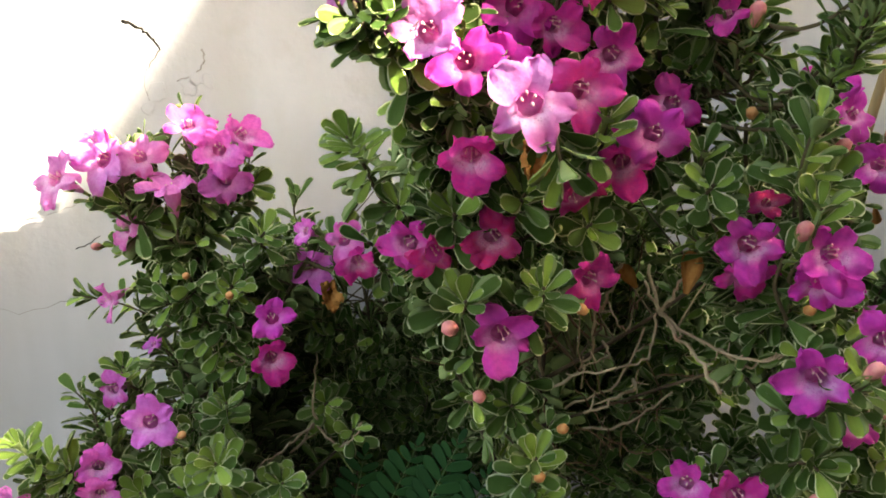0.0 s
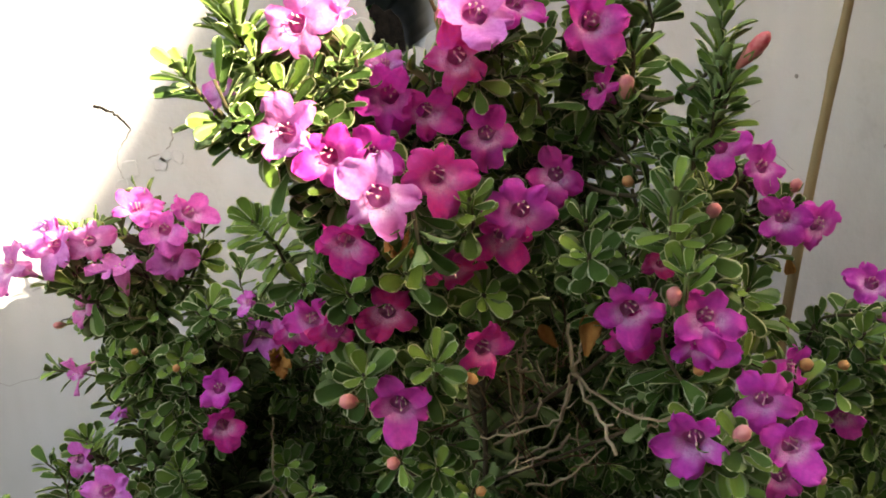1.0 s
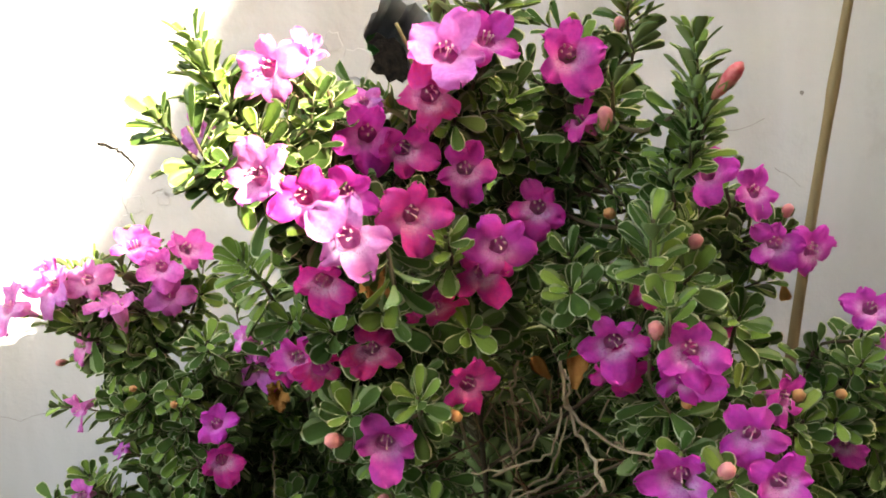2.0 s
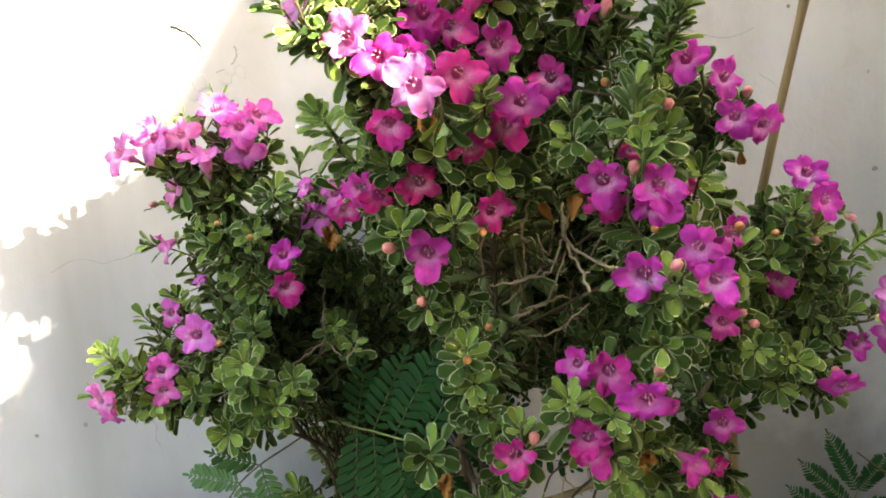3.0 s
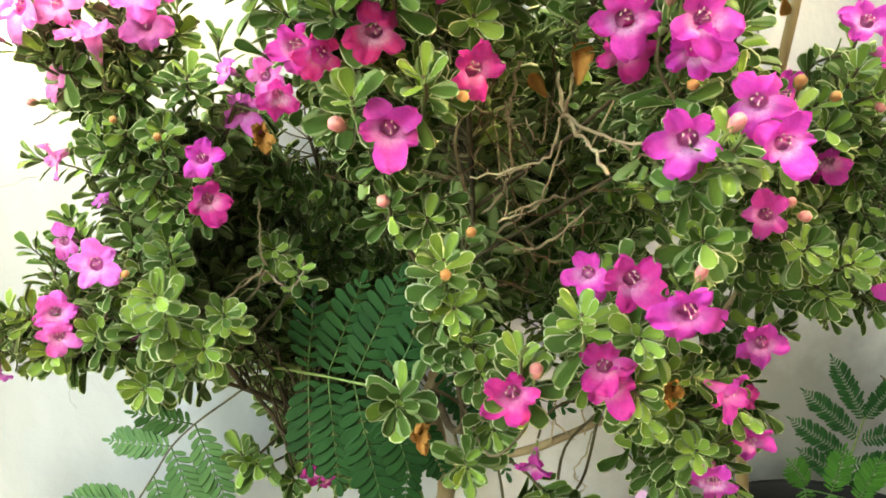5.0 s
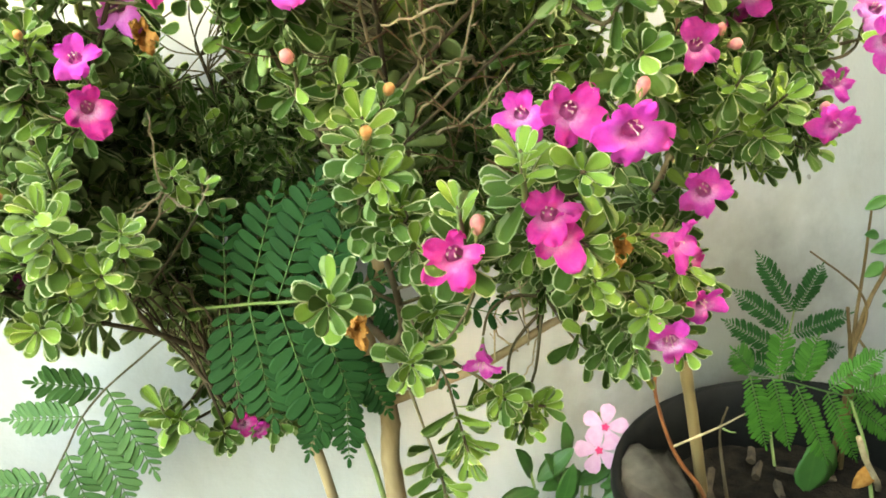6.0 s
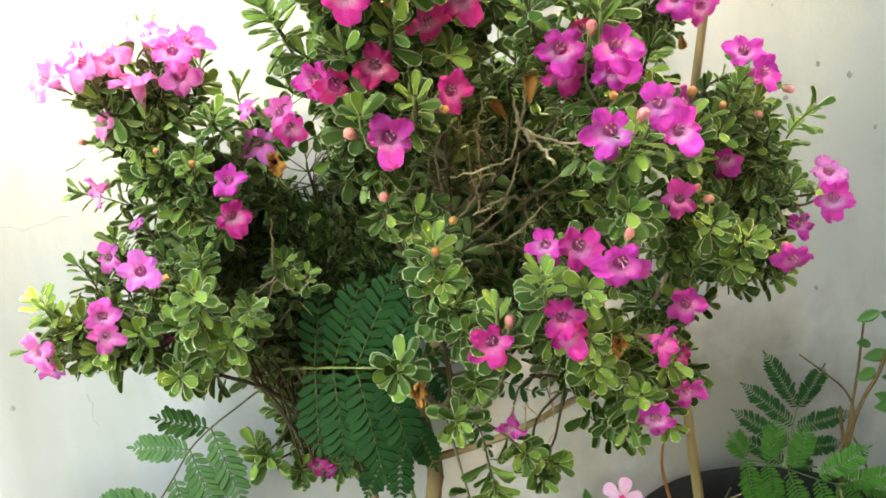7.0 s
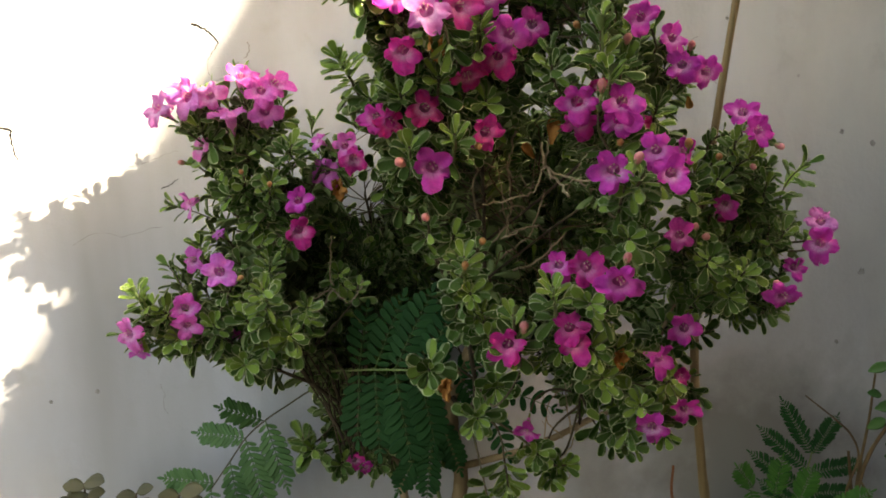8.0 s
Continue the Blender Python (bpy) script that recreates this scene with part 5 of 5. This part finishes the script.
def pinna(parent, a, b, pairs, ln, material, face, sag=0.0, slim=0.42, seed=0, lean=66):
    """One comb of leaflets along a thin stalk from a to b; face is the way its upper side looks."""
    rg = random.Random(seed)
    a, b = Vector(a), Vector(b)
    along = (b - a).normalized()
    face = Vector(face).normalized()
    side = along.cross(face).normalized()
    nor = side.cross(along)
    line = [a.lerp(b, i / 10) - nor * (sag * (i / 10) ** 2) for i in range(11)]
    bm = bmesh.new()
    add_tube(bm, line, 0.0006, 0.0003, 5)
    stalk = part("pinna", bm, PINNA_STALK, parent)
    stalk.matrix_parent_inverse = Matrix.Translation(-parent.location)
    width = slim / 0.33 * 0.5
    for i in range(pairs):
        f = (i + 0.6) / pairs
        q = a.lerp(b, f) - nor * (sag * f * f)
        env = min(1.0, 0.55 + 1.6 * f) * (1.0 if f < 0.72 else 1.0 - 0.75 * (f - 0.72) / 0.28)
        for s in (-1, 1):
            g = math.radians(lean + rg.uniform(-5, 5) - 14 * f)
            d = along * math.cos(g) + side * (s * math.sin(g)) - nor * rg.uniform(-0.02, 0.08)
            n2 = (nor + side * (s * rg.uniform(-0.10, 0.06)) + along * rg.uniform(-0.08, 0.08)).normalized()
            length = ln * env * rg.uniform(0.92, 1.08)
            dd = d.normalized()
            sd = dd.cross(n2).normalized()
            m = Matrix((sd, dd, sd.cross(dd))).transposed().to_4x4()
            shared("leaflet", LEAFLETS[material.name], stalk, Matrix.Translation(q) @ m @ Matrix.Diagonal((length * width, length, length, 1)))
    m = Matrix((side, along, nor)).transposed().to_4x4()
    shared("leaflet", LEAFLETS[material.name], stalk, Matrix.Translation(b - nor * sag) @ m @ Matrix.Diagonal((ln * 0.55 * width, ln * 0.55, ln * 0.55, 1)))
    return stalk


PINNA_STALK = simple("leaf_stalk", (0.05, 0.12, 0.03), (0.10, 0.20, 0.06), 90, 0.6)
lv = Leaves()
lv.add(Vector((0, 0, 0)), Vector((0, 1, 0)), Vector((0, 0, 1)), 1.0, 1.0, 0.06, 0.06, (0, 0), Leaves.OBLONG, 0.02)
LEAFLETS = {mm.name: lv.mesh("leaflet", [mm]) for mm in (FROND, FROND_PALE, FROND_LIGHT)}

# in the middle, before the trunk: large dark fronds
sap = empty("feathery_sapling", (0.055, 0.535, 0.295), "dark green feathery sapling growing through the shrub", "sapling")
tube("stem", ((0.090, 0.550, 0.295), (0.096, 0.592, 0.45), (0.084, 0.600, 0.56), (0.040, 0.590, 0.640), (0.012, 0.582, 0.665), (-0.006, 0.560, 0.680)), 0.0024, 0.0012, RACHIS, sap).matrix_parent_inverse = Matrix.Translation(-sap.location)
tube("rachis", ((-0.006, 0.560, 0.680), (0.005, 0.543, 0.685), (0.019, 0.519, 0.6905), (0.030, 0.502, 0.6945), (0.043, 0.480, 0.699), (0.062, 0.452, 0.7045)), 0.0010, 0.0007, RACHIS, sap).matrix_parent_inverse = Matrix.Translation(-sap.location)
for i, (a, b, pairs, ln) in enumerate((
        ((0.019, 0.519, 0.6895), (0.012, 0.498, 0.642), 10, 0.0140), ((0.030, 0.502, 0.6935), (0.027, 0.484, 0.634), 12, 0.0148),
        ((0.043, 0.480, 0.698), (0.049, 0.466, 0.627), 13, 0.0152), ((0.058, 0.458, 0.7025), (0.066, 0.456, 0.645), 11, 0.0142),
        ((0.019, 0.519, 0.6915), (0.027, 0.506, 0.740), 9, 0.0135), ((0.030, 0.502, 0.6955), (0.053, 0.490, 0.750), 11, 0.0142),
        ((0.043, 0.480, 0.700), (0.074, 0.480, 0.755), 12, 0.0142), ((0.060, 0.456, 0.705), (0.088, 0.470, 0.742), 9, 0.0130))):
    pinna(sap, a, b, round(pairs * 0.82), ln * 1.08, FROND, (-0.15, -0.92, 0.30), 0.006, 0.47, i)
tube("rachis", ((0.060, 0.575, 0.56), (0.075, 0.555, 0.63), (0.091, 0.535, 0.672), (0.110, 0.520, 0.680)), 0.0012, 0.0008, RACHIS, sap).matrix_parent_inverse = Matrix.Translation(-sap.location)
for i, (a, b, pairs) in enumerate((((0.092, 0.528, 0.678), (0.137, 0.512, 0.694), 8), ((0.100, 0.525, 0.676), (0.118, 0.515, 0.638), 9), ((0.086, 0.540, 0.665), (0.084, 0.52, 0.705), 9),
                                   ((0.080, 0.548, 0.625), (0.068, 0.535, 0.565), 13), ((0.086, 0.548, 0.630), (0.100, 0.540, 0.585), 11), ((0.072, 0.55, 0.615), (0.045, 0.54, 0.575), 12),
                                   ((0.130, 0.520, 0.664), (0.176, 0.505, 0.643), 6), ((0.115, 0.51, 0.665), (0.130, 0.49, 0.615), 8))):
    pinna(sap, a, b, pairs, 0.0125, FROND, (-0.1, -0.9, 0.35), 0.004, 0.43, 20 + i)

# at the left foot of the shrub: greyish fronds
fern = empty("feathery_seedling", (-0.02, 0.58, 0.295), "pale green feathery seedling leaning out by the wall", "seedling", "feathery seedlings")
tube("stem", ((0.06, 0.560, 0.295), (0.058, 0.592, 0.50), (0.036, 0.598, 0.620), (0.010, 0.596, 0.656), (-0.016, 0.592, 0.657), (-0.040, 0.590, 0.646), (-0.061, 0.588, 0.635), (-0.079, 0.588, 0.621), (-0.094, 0.588, 0.602), (-0.114, 0.588, 0.577)), 0.0009, 0.0006, TWIG, fern).matrix_parent_inverse = Matrix.Translation(-fern.location)
for i, (a, b, pairs, ln) in enumerate((
        ((-0.063, 0.588, 0.635), (-0.095, 0.580, 0.653), 9, 0.0130), ((-0.079, 0.588, 0.621), (-0.120, 0.598, 0.628), 11, 0.0130),
        ((-0.108, 0.588, 0.584), (-0.150, 0.592, 0.593), 11, 0.0130), ((-0.061, 0.586, 0.635), (-0.048, 0.566, 0.582), 11, 0.0150),
        ((-0.079, 0.586, 0.621), (-0.066, 0.566, 0.566), 12, 0.0150), ((-0.094, 0.586, 0.602), (-0.087, 0.566, 0.552), 11, 0.0145),
        ((-0.112, 0.586, 0.580), (-0.110, 0.564, 0.540), 9, 0.0140))):
    pinna(fern, a, b, pairs, ln, FROND_PALE, (-0.25, -0.85, 0.45), 0.004, 0.36, 40 + i, 60)

# by the wall at the right: dark combs on one stalk
fern = empty("feathery_seedling", (0.415, 0.545, 0.41), "dark green feathery seedling in the black pot", "seedling", "feathery seedlings")
tube("stem", ((0.418, 0.555, 0.405), (0.440, 0.585, 0.440), (0.462, 0.596, 0.470), (0.471, 0.597, 0.500), (0.479, 0.597, 0.527)), 0.0013, 0.0007, RACHIS, fern).matrix_parent_inverse = Matrix.Translation(-fern.location)
for i, (a, b, pairs) in enumerate((
        ((0.479, 0.597, 0.525), (0.455, 0.610, 0.580), 19), ((0.480, 0.597, 0.525), (0.499, 0.586, 0.565), 16), ((0.475, 0.597, 0.508), (0.431, 0.611, 0.553), 20),
        ((0.477, 0.597, 0.505), (0.530, 0.586, 0.512), 18), ((0.469, 0.597, 0.488), (0.420, 0.611, 0.528), 20), ((0.470, 0.597, 0.483), (0.519, 0.586, 0.482), 17),
        ((0.462, 0.597, 0.471), (0.429, 0.608, 0.497), 14), ((0.464, 0.597, 0.470), (0.490, 0.590, 0.462), 11))):
    pinna(fern, a, b, pairs, 0.0112, FROND, (-0.25, -0.90, 0.30), 0.002, 0.27, 60 + i, 64)

# nearer: bright green hanging combs
fern = empty("feathery_seedling", (0.425, 0.47, 0.41), "bright green feathery seedling with drooping combs", "seedling", "feathery seedlings")
tube("stem", ((0.428, 0.465, 0.405), (0.440, 0.485, 0.460), (0.440, 0.500, 0.498)), 0.0016, 0.0012, RACHIS, fern).matrix_parent_inverse = Matrix.Translation(-fern.location)
tube("rachis", ((0.472, 0.505, 0.490), (0.440, 0.500, 0.502), (0.415, 0.500, 0.514), (0.380, 0.500, 0.534), (0.345, 0.500, 0.550)), 0.0007, 0.0004, PINNA_STALK, fern).matrix_parent_inverse = Matrix.Translation(-fern.location)
for i, (a, b, pairs) in enumerate((
        ((0.348, 0.500, 0.549), (0.356, 0.492, 0.492), 22), ((0.368, 0.500, 0.540), (0.377, 0.492, 0.484), 23), ((0.389, 0.500, 0.527), (0.411, 0.490, 0.459), 25),
        ((0.417, 0.500, 0.513), (0.439, 0.490, 0.451), 23), ((0.393, 0.500, 0.529), (0.405, 0.495, 0.560), 16), ((0.419, 0.500, 0.514), (0.460, 0.490, 0.535), 20),
        ((0.436, 0.500, 0.502), (0.478, 0.490, 0.455), 22), ((0.442, 0.500, 0.502), (0.492, 0.492, 0.503), 20), ((0.370, 0.500, 0.541), (0.378, 0.498, 0.572), 14),
        ((0.455, 0.502, 0.498), (0.505, 0.495, 0.480), 19), ((0.350, 0.500, 0.551), (0.338, 0.498, 0.570), 13))):
    pinna(fern, a, b, round(pairs * 0.86), 0.0112, FROND_LIGHT, (-0.25, -0.80, 0.52), 0.005, 0.27, 80 + i, 66)


# ---- bare stems and leaves at the right ----
bundle = empty("woody_seedling", (0.455, 0.53, 0.41), "thin brown woody stems with a few green leaves", "seedling")


def of_bundle(ob):
    ob.matrix_parent_inverse = Matrix.Translation(-bundle.location)
    return ob


for pts, r0, r1 in ((((0.462, 0.54, 0.405), (0.478, 0.540, 0.47), (0.486, 0.540, 0.512), (0.500, 0.540, 0.547), (0.521, 0.540, 0.576), (0.54, 0.54, 0.62)), 0.0026, 0.0014),
                    (((0.470, 0.54, 0.405), (0.462, 0.520, 0.470), (0.446, 0.505, 0.528), (0.454, 0.500, 0.563), (0.447, 0.500, 0.585), (0.430, 0.50, 0.603), (0.399, 0.497, 0.629)), 0.0016, 0.0006),
                    (((0.462, 0.53, 0.405), (0.471, 0.530, 0.50), (0.468, 0.530, 0.556)), 0.0020, 0.0013),
                    (((0.486, 0.535, 0.52), (0.492, 0.530, 0.505), (0.501, 0.530, 0.475)), 0.0012, 0.0008),
                    (((0.482, 0.540, 0.49), (0.492, 0.545, 0.53), (0.505, 0.55, 0.57), (0.512, 0.55, 0.62)), 0.0019, 0.0010)):
    of_bundle(tube("stem", pts, r0, r1, simple("stem_bark", (0.085, 0.052, 0.020), (0.17, 0.110, 0.048), 80, 0.8, 0.001, 150), bundle, sides=7, wobble=0.12))
rg = random.Random(9)
for i, (x, y, z, az, el) in enumerate(((0.500, 0.545, 0.625, 60, 20), (0.535, 0.54, 0.62, -40, 30), (0.540, 0.54, 0.60, 30, -10), (0.512, 0.55, 0.585, 70, 10), (0.528, 0.545, 0.565, 80, -10),
                                       (0.520, 0.545, 0.550, 50, -20), (0.515, 0.54, 0.540, 80, 0), (0.515, 0.545, 0.60, -60, 20), (0.530, 0.54, 0.585, 80, 20), (0.52, 0.545, 0.575, -70, -5))):
    lf = Leaves()
    d = Vector((math.sin(radians(az)), -0.3, math.sin(radians(el))))
    lf.add(Vector((x, y, z)), d, Vector((-0.2, -0.8, 0.5)), rg.uniform(0.018, 0.027), 0.72, 0.25, 0.2, (0, 0), Leaves.ELLIPTIC)
    of_bundle(shared("leaf", lf.mesh("leaf", [BROAD]), bundle))

# a broken dry stem and its curled dead leaf
of_bundle(tube("dry_stub", ((0.470, 0.50, 0.405), (0.440, 0.475, 0.440), (0.424, 0.471, 0.468), (0.416, 0.470, 0.490)), 0.0024, 0.0020, DEADWOOD, bundle, "broken dry tan stem", sides=8, wobble=0.15))
lf = Leaves()
lf.add(Vector((0.436, 0.478, 0.455)), Vector((-0.6, -0.2, -0.5)), Vector((-0.2, -0.8, 0.5)), 0.020, 1.0, 0.6, 0.5, (0, 0), Leaves.ELLIPTIC)
of_bundle(tagged(shared("leaf", lf.mesh("leaf", [DRY]), bundle), "curled dry tan leaf"))
for x, y, z, az, el, ln in ((0.402, 0.505, 0.428, 12, 75, 0.036), (0.424, 0.53, 0.420, 55, 35, 0.034)):
    lf = Leaves()
    lf.add(Vector((x, y, z)), Vector((math.sin(radians(az)), -0.2, math.sin(radians(el)))), Vector((-0.1, -0.9, 0.4)), ln, 1.35, 0.15, 0.2, (0, 0), Leaves.ELLIPTIC)
    of_bundle(shared("leaf", lf.mesh("leaf", [BROAD]), bundle))

red = empty("red_stemmed_seedling", (0.325, 0.53, 0.41), "leafless red-brown twig beside the stake", "seedling")
for pts, r0, r1, mm in ((((0.330, 0.52, 0.405), (0.317, 0.520, 0.453), (0.301, 0.520, 0.483), (0.292, 0.520, 0.507), (0.284, 0.520, 0.545), (0.286, 0.520, 0.572)), 0.0019, 0.0011, REDTWIG),
                        (((0.294, 0.520, 0.499), (0.316, 0.515, 0.504), (0.333, 0.515, 0.505), (0.357, 0.515, 0.508)), 0.0010, 0.0006, DEADWOOD),
                        (((0.333, 0.512, 0.505), (0.337, 0.510, 0.502), (0.341, 0.508, 0.501)), 0.0009, 0.0004, RACHIS),
                        (((0.350, 0.53, 0.41), (0.346, 0.53, 0.45), (0.352, 0.54, 0.48), (0.368, 0.55, 0.492)), 0.0016, 0.0008, BARK)):
    tube("stem", pts, r0, r1, mm, red, sides=7, wobble=0.10).matrix_parent_inverse = Matrix.Translation(-red.location)

# ---- pale pink flowers with five flat petals, by the pot ----
peri = empty("periwinkle_plant", (0.235, 0.600, 0.0), "low glossy plant with two pale pink five-petalled flowers", "flower plant")
peri_inv = Matrix.Translation(-peri.location)
for pts in (((0.235, 0.600, 0.0), (0.245, 0.600, 0.25), (0.262, 0.612, 0.40), (0.280, 0.608, 0.466)), ((0.245, 0.600, 0.25), (0.270, 0.612, 0.40), (0.288, 0.612, 0.484)),
            ((0.240, 0.600, 0.20), (0.225, 0.605, 0.38), (0.215, 0.60, 0.46))):
    tube("stem", pts, 0.0022, 0.0012, RACHIS, peri).matrix_parent_inverse = peri_inv
rg = random.Random(4)
for i, (x, y, z, az, el, ln) in enumerate(((0.262, 0.605, 0.44, -70, 15, 0.040), (0.255, 0.605, 0.43, 60, 25, 0.036), (0.240, 0.60, 0.44, -20, 60, 0.040), (0.22, 0.60, 0.44, -75, 20, 0.042),
                                           (0.22, 0.60, 0.45, 40, 40, 0.040), (0.215, 0.60, 0.455, -30, 70, 0.036), (0.24, 0.605, 0.41, 85, -10, 0.042), (0.26, 0.60, 0.42, 20, -30, 0.040),
                                           (0.225, 0.60, 0.42, -60, -20, 0.042), (0.25, 0.605, 0.46, 10, 75, 0.034),
                                           (0.268, 0.585, 0.435, 75, 5, 0.040), (0.262, 0.580, 0.42, 40, 30, 0.042), (0.20, 0.59, 0.43, -50, 40, 0.044), (0.232, 0.59, 0.425, 15, 50, 0.044), (0.245, 0.585, 0.41, -35, 20, 0.044), (0.275, 0.59, 0.42, 20, 45, 0.036))):
    lf = Leaves()
    d = Vector((math.sin(radians(az)) * math.cos(radians(el)), -0.35, math.sin(radians(el))))
    lf.add(Vector((x, y, z)), d, Vector((0.1, -0.6, 0.8)), ln, 0.62, 0.2, 0.25, (0, 0), Leaves.ELLIPTIC)
    shared("leaf", lf.mesh("leaf", [BROAD]), peri).matrix_parent_inverse = peri_inv


def flat_flower(at, way, size, turn):
    bm = bmesh.new()
    for k in range(5):
        g0 = math.radians(90 + 72 * k + turn)
        rows = []
        for i in range(6):
            s = i / 5
            hw = 0.0010 + 0.0051 * math.sin(min(1, s * 1.1) * 1.55) * (1 if s < 0.8 else 1 - 1.6 * (s - 0.8))
            rows.append([bm.verts.new(((0.0012 + 0.0165 * s * (1 - 0.10 * abs(t))) * math.cos(g0) - hw * t * math.sin(g0),
                                       (0.0012 + 0.0165 * s * (1 - 0.10 * abs(t))) * math.sin(g0) + hw * t * math.cos(g0), 0.0012 * s - 0.0022 * s * s + 0.0008 * t * (0.5 + s))) for t in (-1, -.5, 0, .5, 1)])
        for i in range(5):
            for j in range(4):
                bm.faces.new((rows[i][j], rows[i][j + 1], rows[i + 1][j + 1], rows[i + 1][j]))
    fl = part("flower", bm, PALE_PINK, peri, "pale pink flat flower")
    fl.matrix_basis = basis(Vector(at), Vector(way), scale=size)
    fl.matrix_parent_inverse = peri_inv
    bm = bmesh.new()
    n = 15
    c = bm.verts.new((0, 0, 0.0006))
    ring = [bm.verts.new(((0.0036 if i % 3 == 0 else 0.0022) * math.cos(2 * math.pi * i / n + math.radians(90 + turn)), (0.0036 if i % 3 == 0 else 0.0022) * math.sin(2 * math.pi * i / n + math.radians(90 + turn)), 0.0011)) for i in range(n)]
    for i in range(n):
        bm.faces.new((c, ring[i], ring[(i + 1) % n]))
    part("flower_eye", bm, PINK_EYE, fl, "crimson centre")


flat_flower((0.277, 0.598, 0.459), (-0.35, -0.85, 0.38), 1.15, 6)
flat_flower((0.288, 0.604, 0.474), (-0.30, -0.80, 0.50), 1.12, -20)

# ---- dark-leaved seedling at the left ----
low = empty("dark_seedling", (-0.21, 0.54, 0.42), "low seedling with round dark olive leaves in a small pot", "seedling")
low_inv = Matrix.Translation(-low.location)
rg = random.Random(12)
for i in range(7):
    tx, ty, tz = -0.166 + rg.uniform(-0.045, 0.045), 0.555 + rg.uniform(-0.02, 0.03), rg.uniform(0.565, 0.608)
    tube("stem", ((-0.21, 0.54, 0.42), (-0.21 + (tx + 0.21) * 0.4, 0.55, 0.49), (tx, ty, tz)), 0.0014, 0.0008, BARK, low).matrix_parent_inverse = low_inv
    for j in range(6):
        g = rg.uniform(0, 6.28)
        lf = Leaves()
        lf.add(Vector((tx, ty, tz - 0.004 * j)), Vector((math.cos(g), -0.5 + 0.5 * math.sin(g), 0.25)), Vector((0, -0.55, 0.8)), rg.uniform(0.014, 0.022), 1.25, 0.15, 0.15, (0, 0), Leaves.ELLIPTIC)
        shared("leaf", lf.mesh("leaf", [OLIVE]), low).matrix_parent_inverse = low_inv

# ---- leaves seen through the hole in the wall ----
beyond = empty("garden_bush", (0.05, 0.92, 0.0), "leafy green bush standing behind the wall", "bush")
lf = Leaves()
rg = random.Random(31)
for i in range(60):
    p = Vector((rg.uniform(0.03, 0.115), rg.uniform(0.83, 0.90), rg.uniform(1.035, 1.20)))
    if p.z < 1.045 + (p.x - 0.09) * 1.2:
        continue
    lf.add(p, Vector((rg.uniform(-1, 1), rg.uniform(-1, 0.3), rg.uniform(-0.5, 1))), Vector((rg.uniform(-.4, .4), -0.7, 0.7)), rg.uniform(0.035, 0.06), 1.0, 0.2, 0.2, (0, 0), Leaves.ELLIPTIC)
for x, z in ((0.094, 1.066), (0.106, 1.078), (0.086, 1.082), (0.099, 1.054)):
    lf.add(Vector((x, 0.84, z)), Vector((0.25, -0.1, 0.9)), Vector((-0.1, -0.9, 0.4)), 0.045, 1.0, 0.2, 0.1, (0, 0), Leaves.ELLIPTIC)
ob = shared("foliage", lf.mesh("foliage", [plain_leaf("bush_leaf", (0.035, 0.20, 0.03), (0.075, 0.30, 0.05), (0.10, 0.42, 0.05), per="island")]), beyond)
ob.matrix_parent_inverse = Matrix.Translation(-beyond.location)
tagged(ob, "bright green leaves", kind="stuff")
tube("trunk", ((0.05, 0.92, 0.0), (0.045, 0.92, 0.6), (0.05, 0.91, 1.2)), 0.012, 0.005, BARK, beyond).matrix_parent_inverse = Matrix.Translation(-beyond.location)
# a dark backing, added so that no bright sky shows through the hole
bm = bmesh.new()
add_box(bm, (-3.0, 1.6, 0.0), (3.0, 1.8, 1.9))
tagged(part("hole_backing", bm, SOIL, smooth=False), "dark backing added behind the garden wall to keep sky out of the hole", "earth bank", kind="structure")
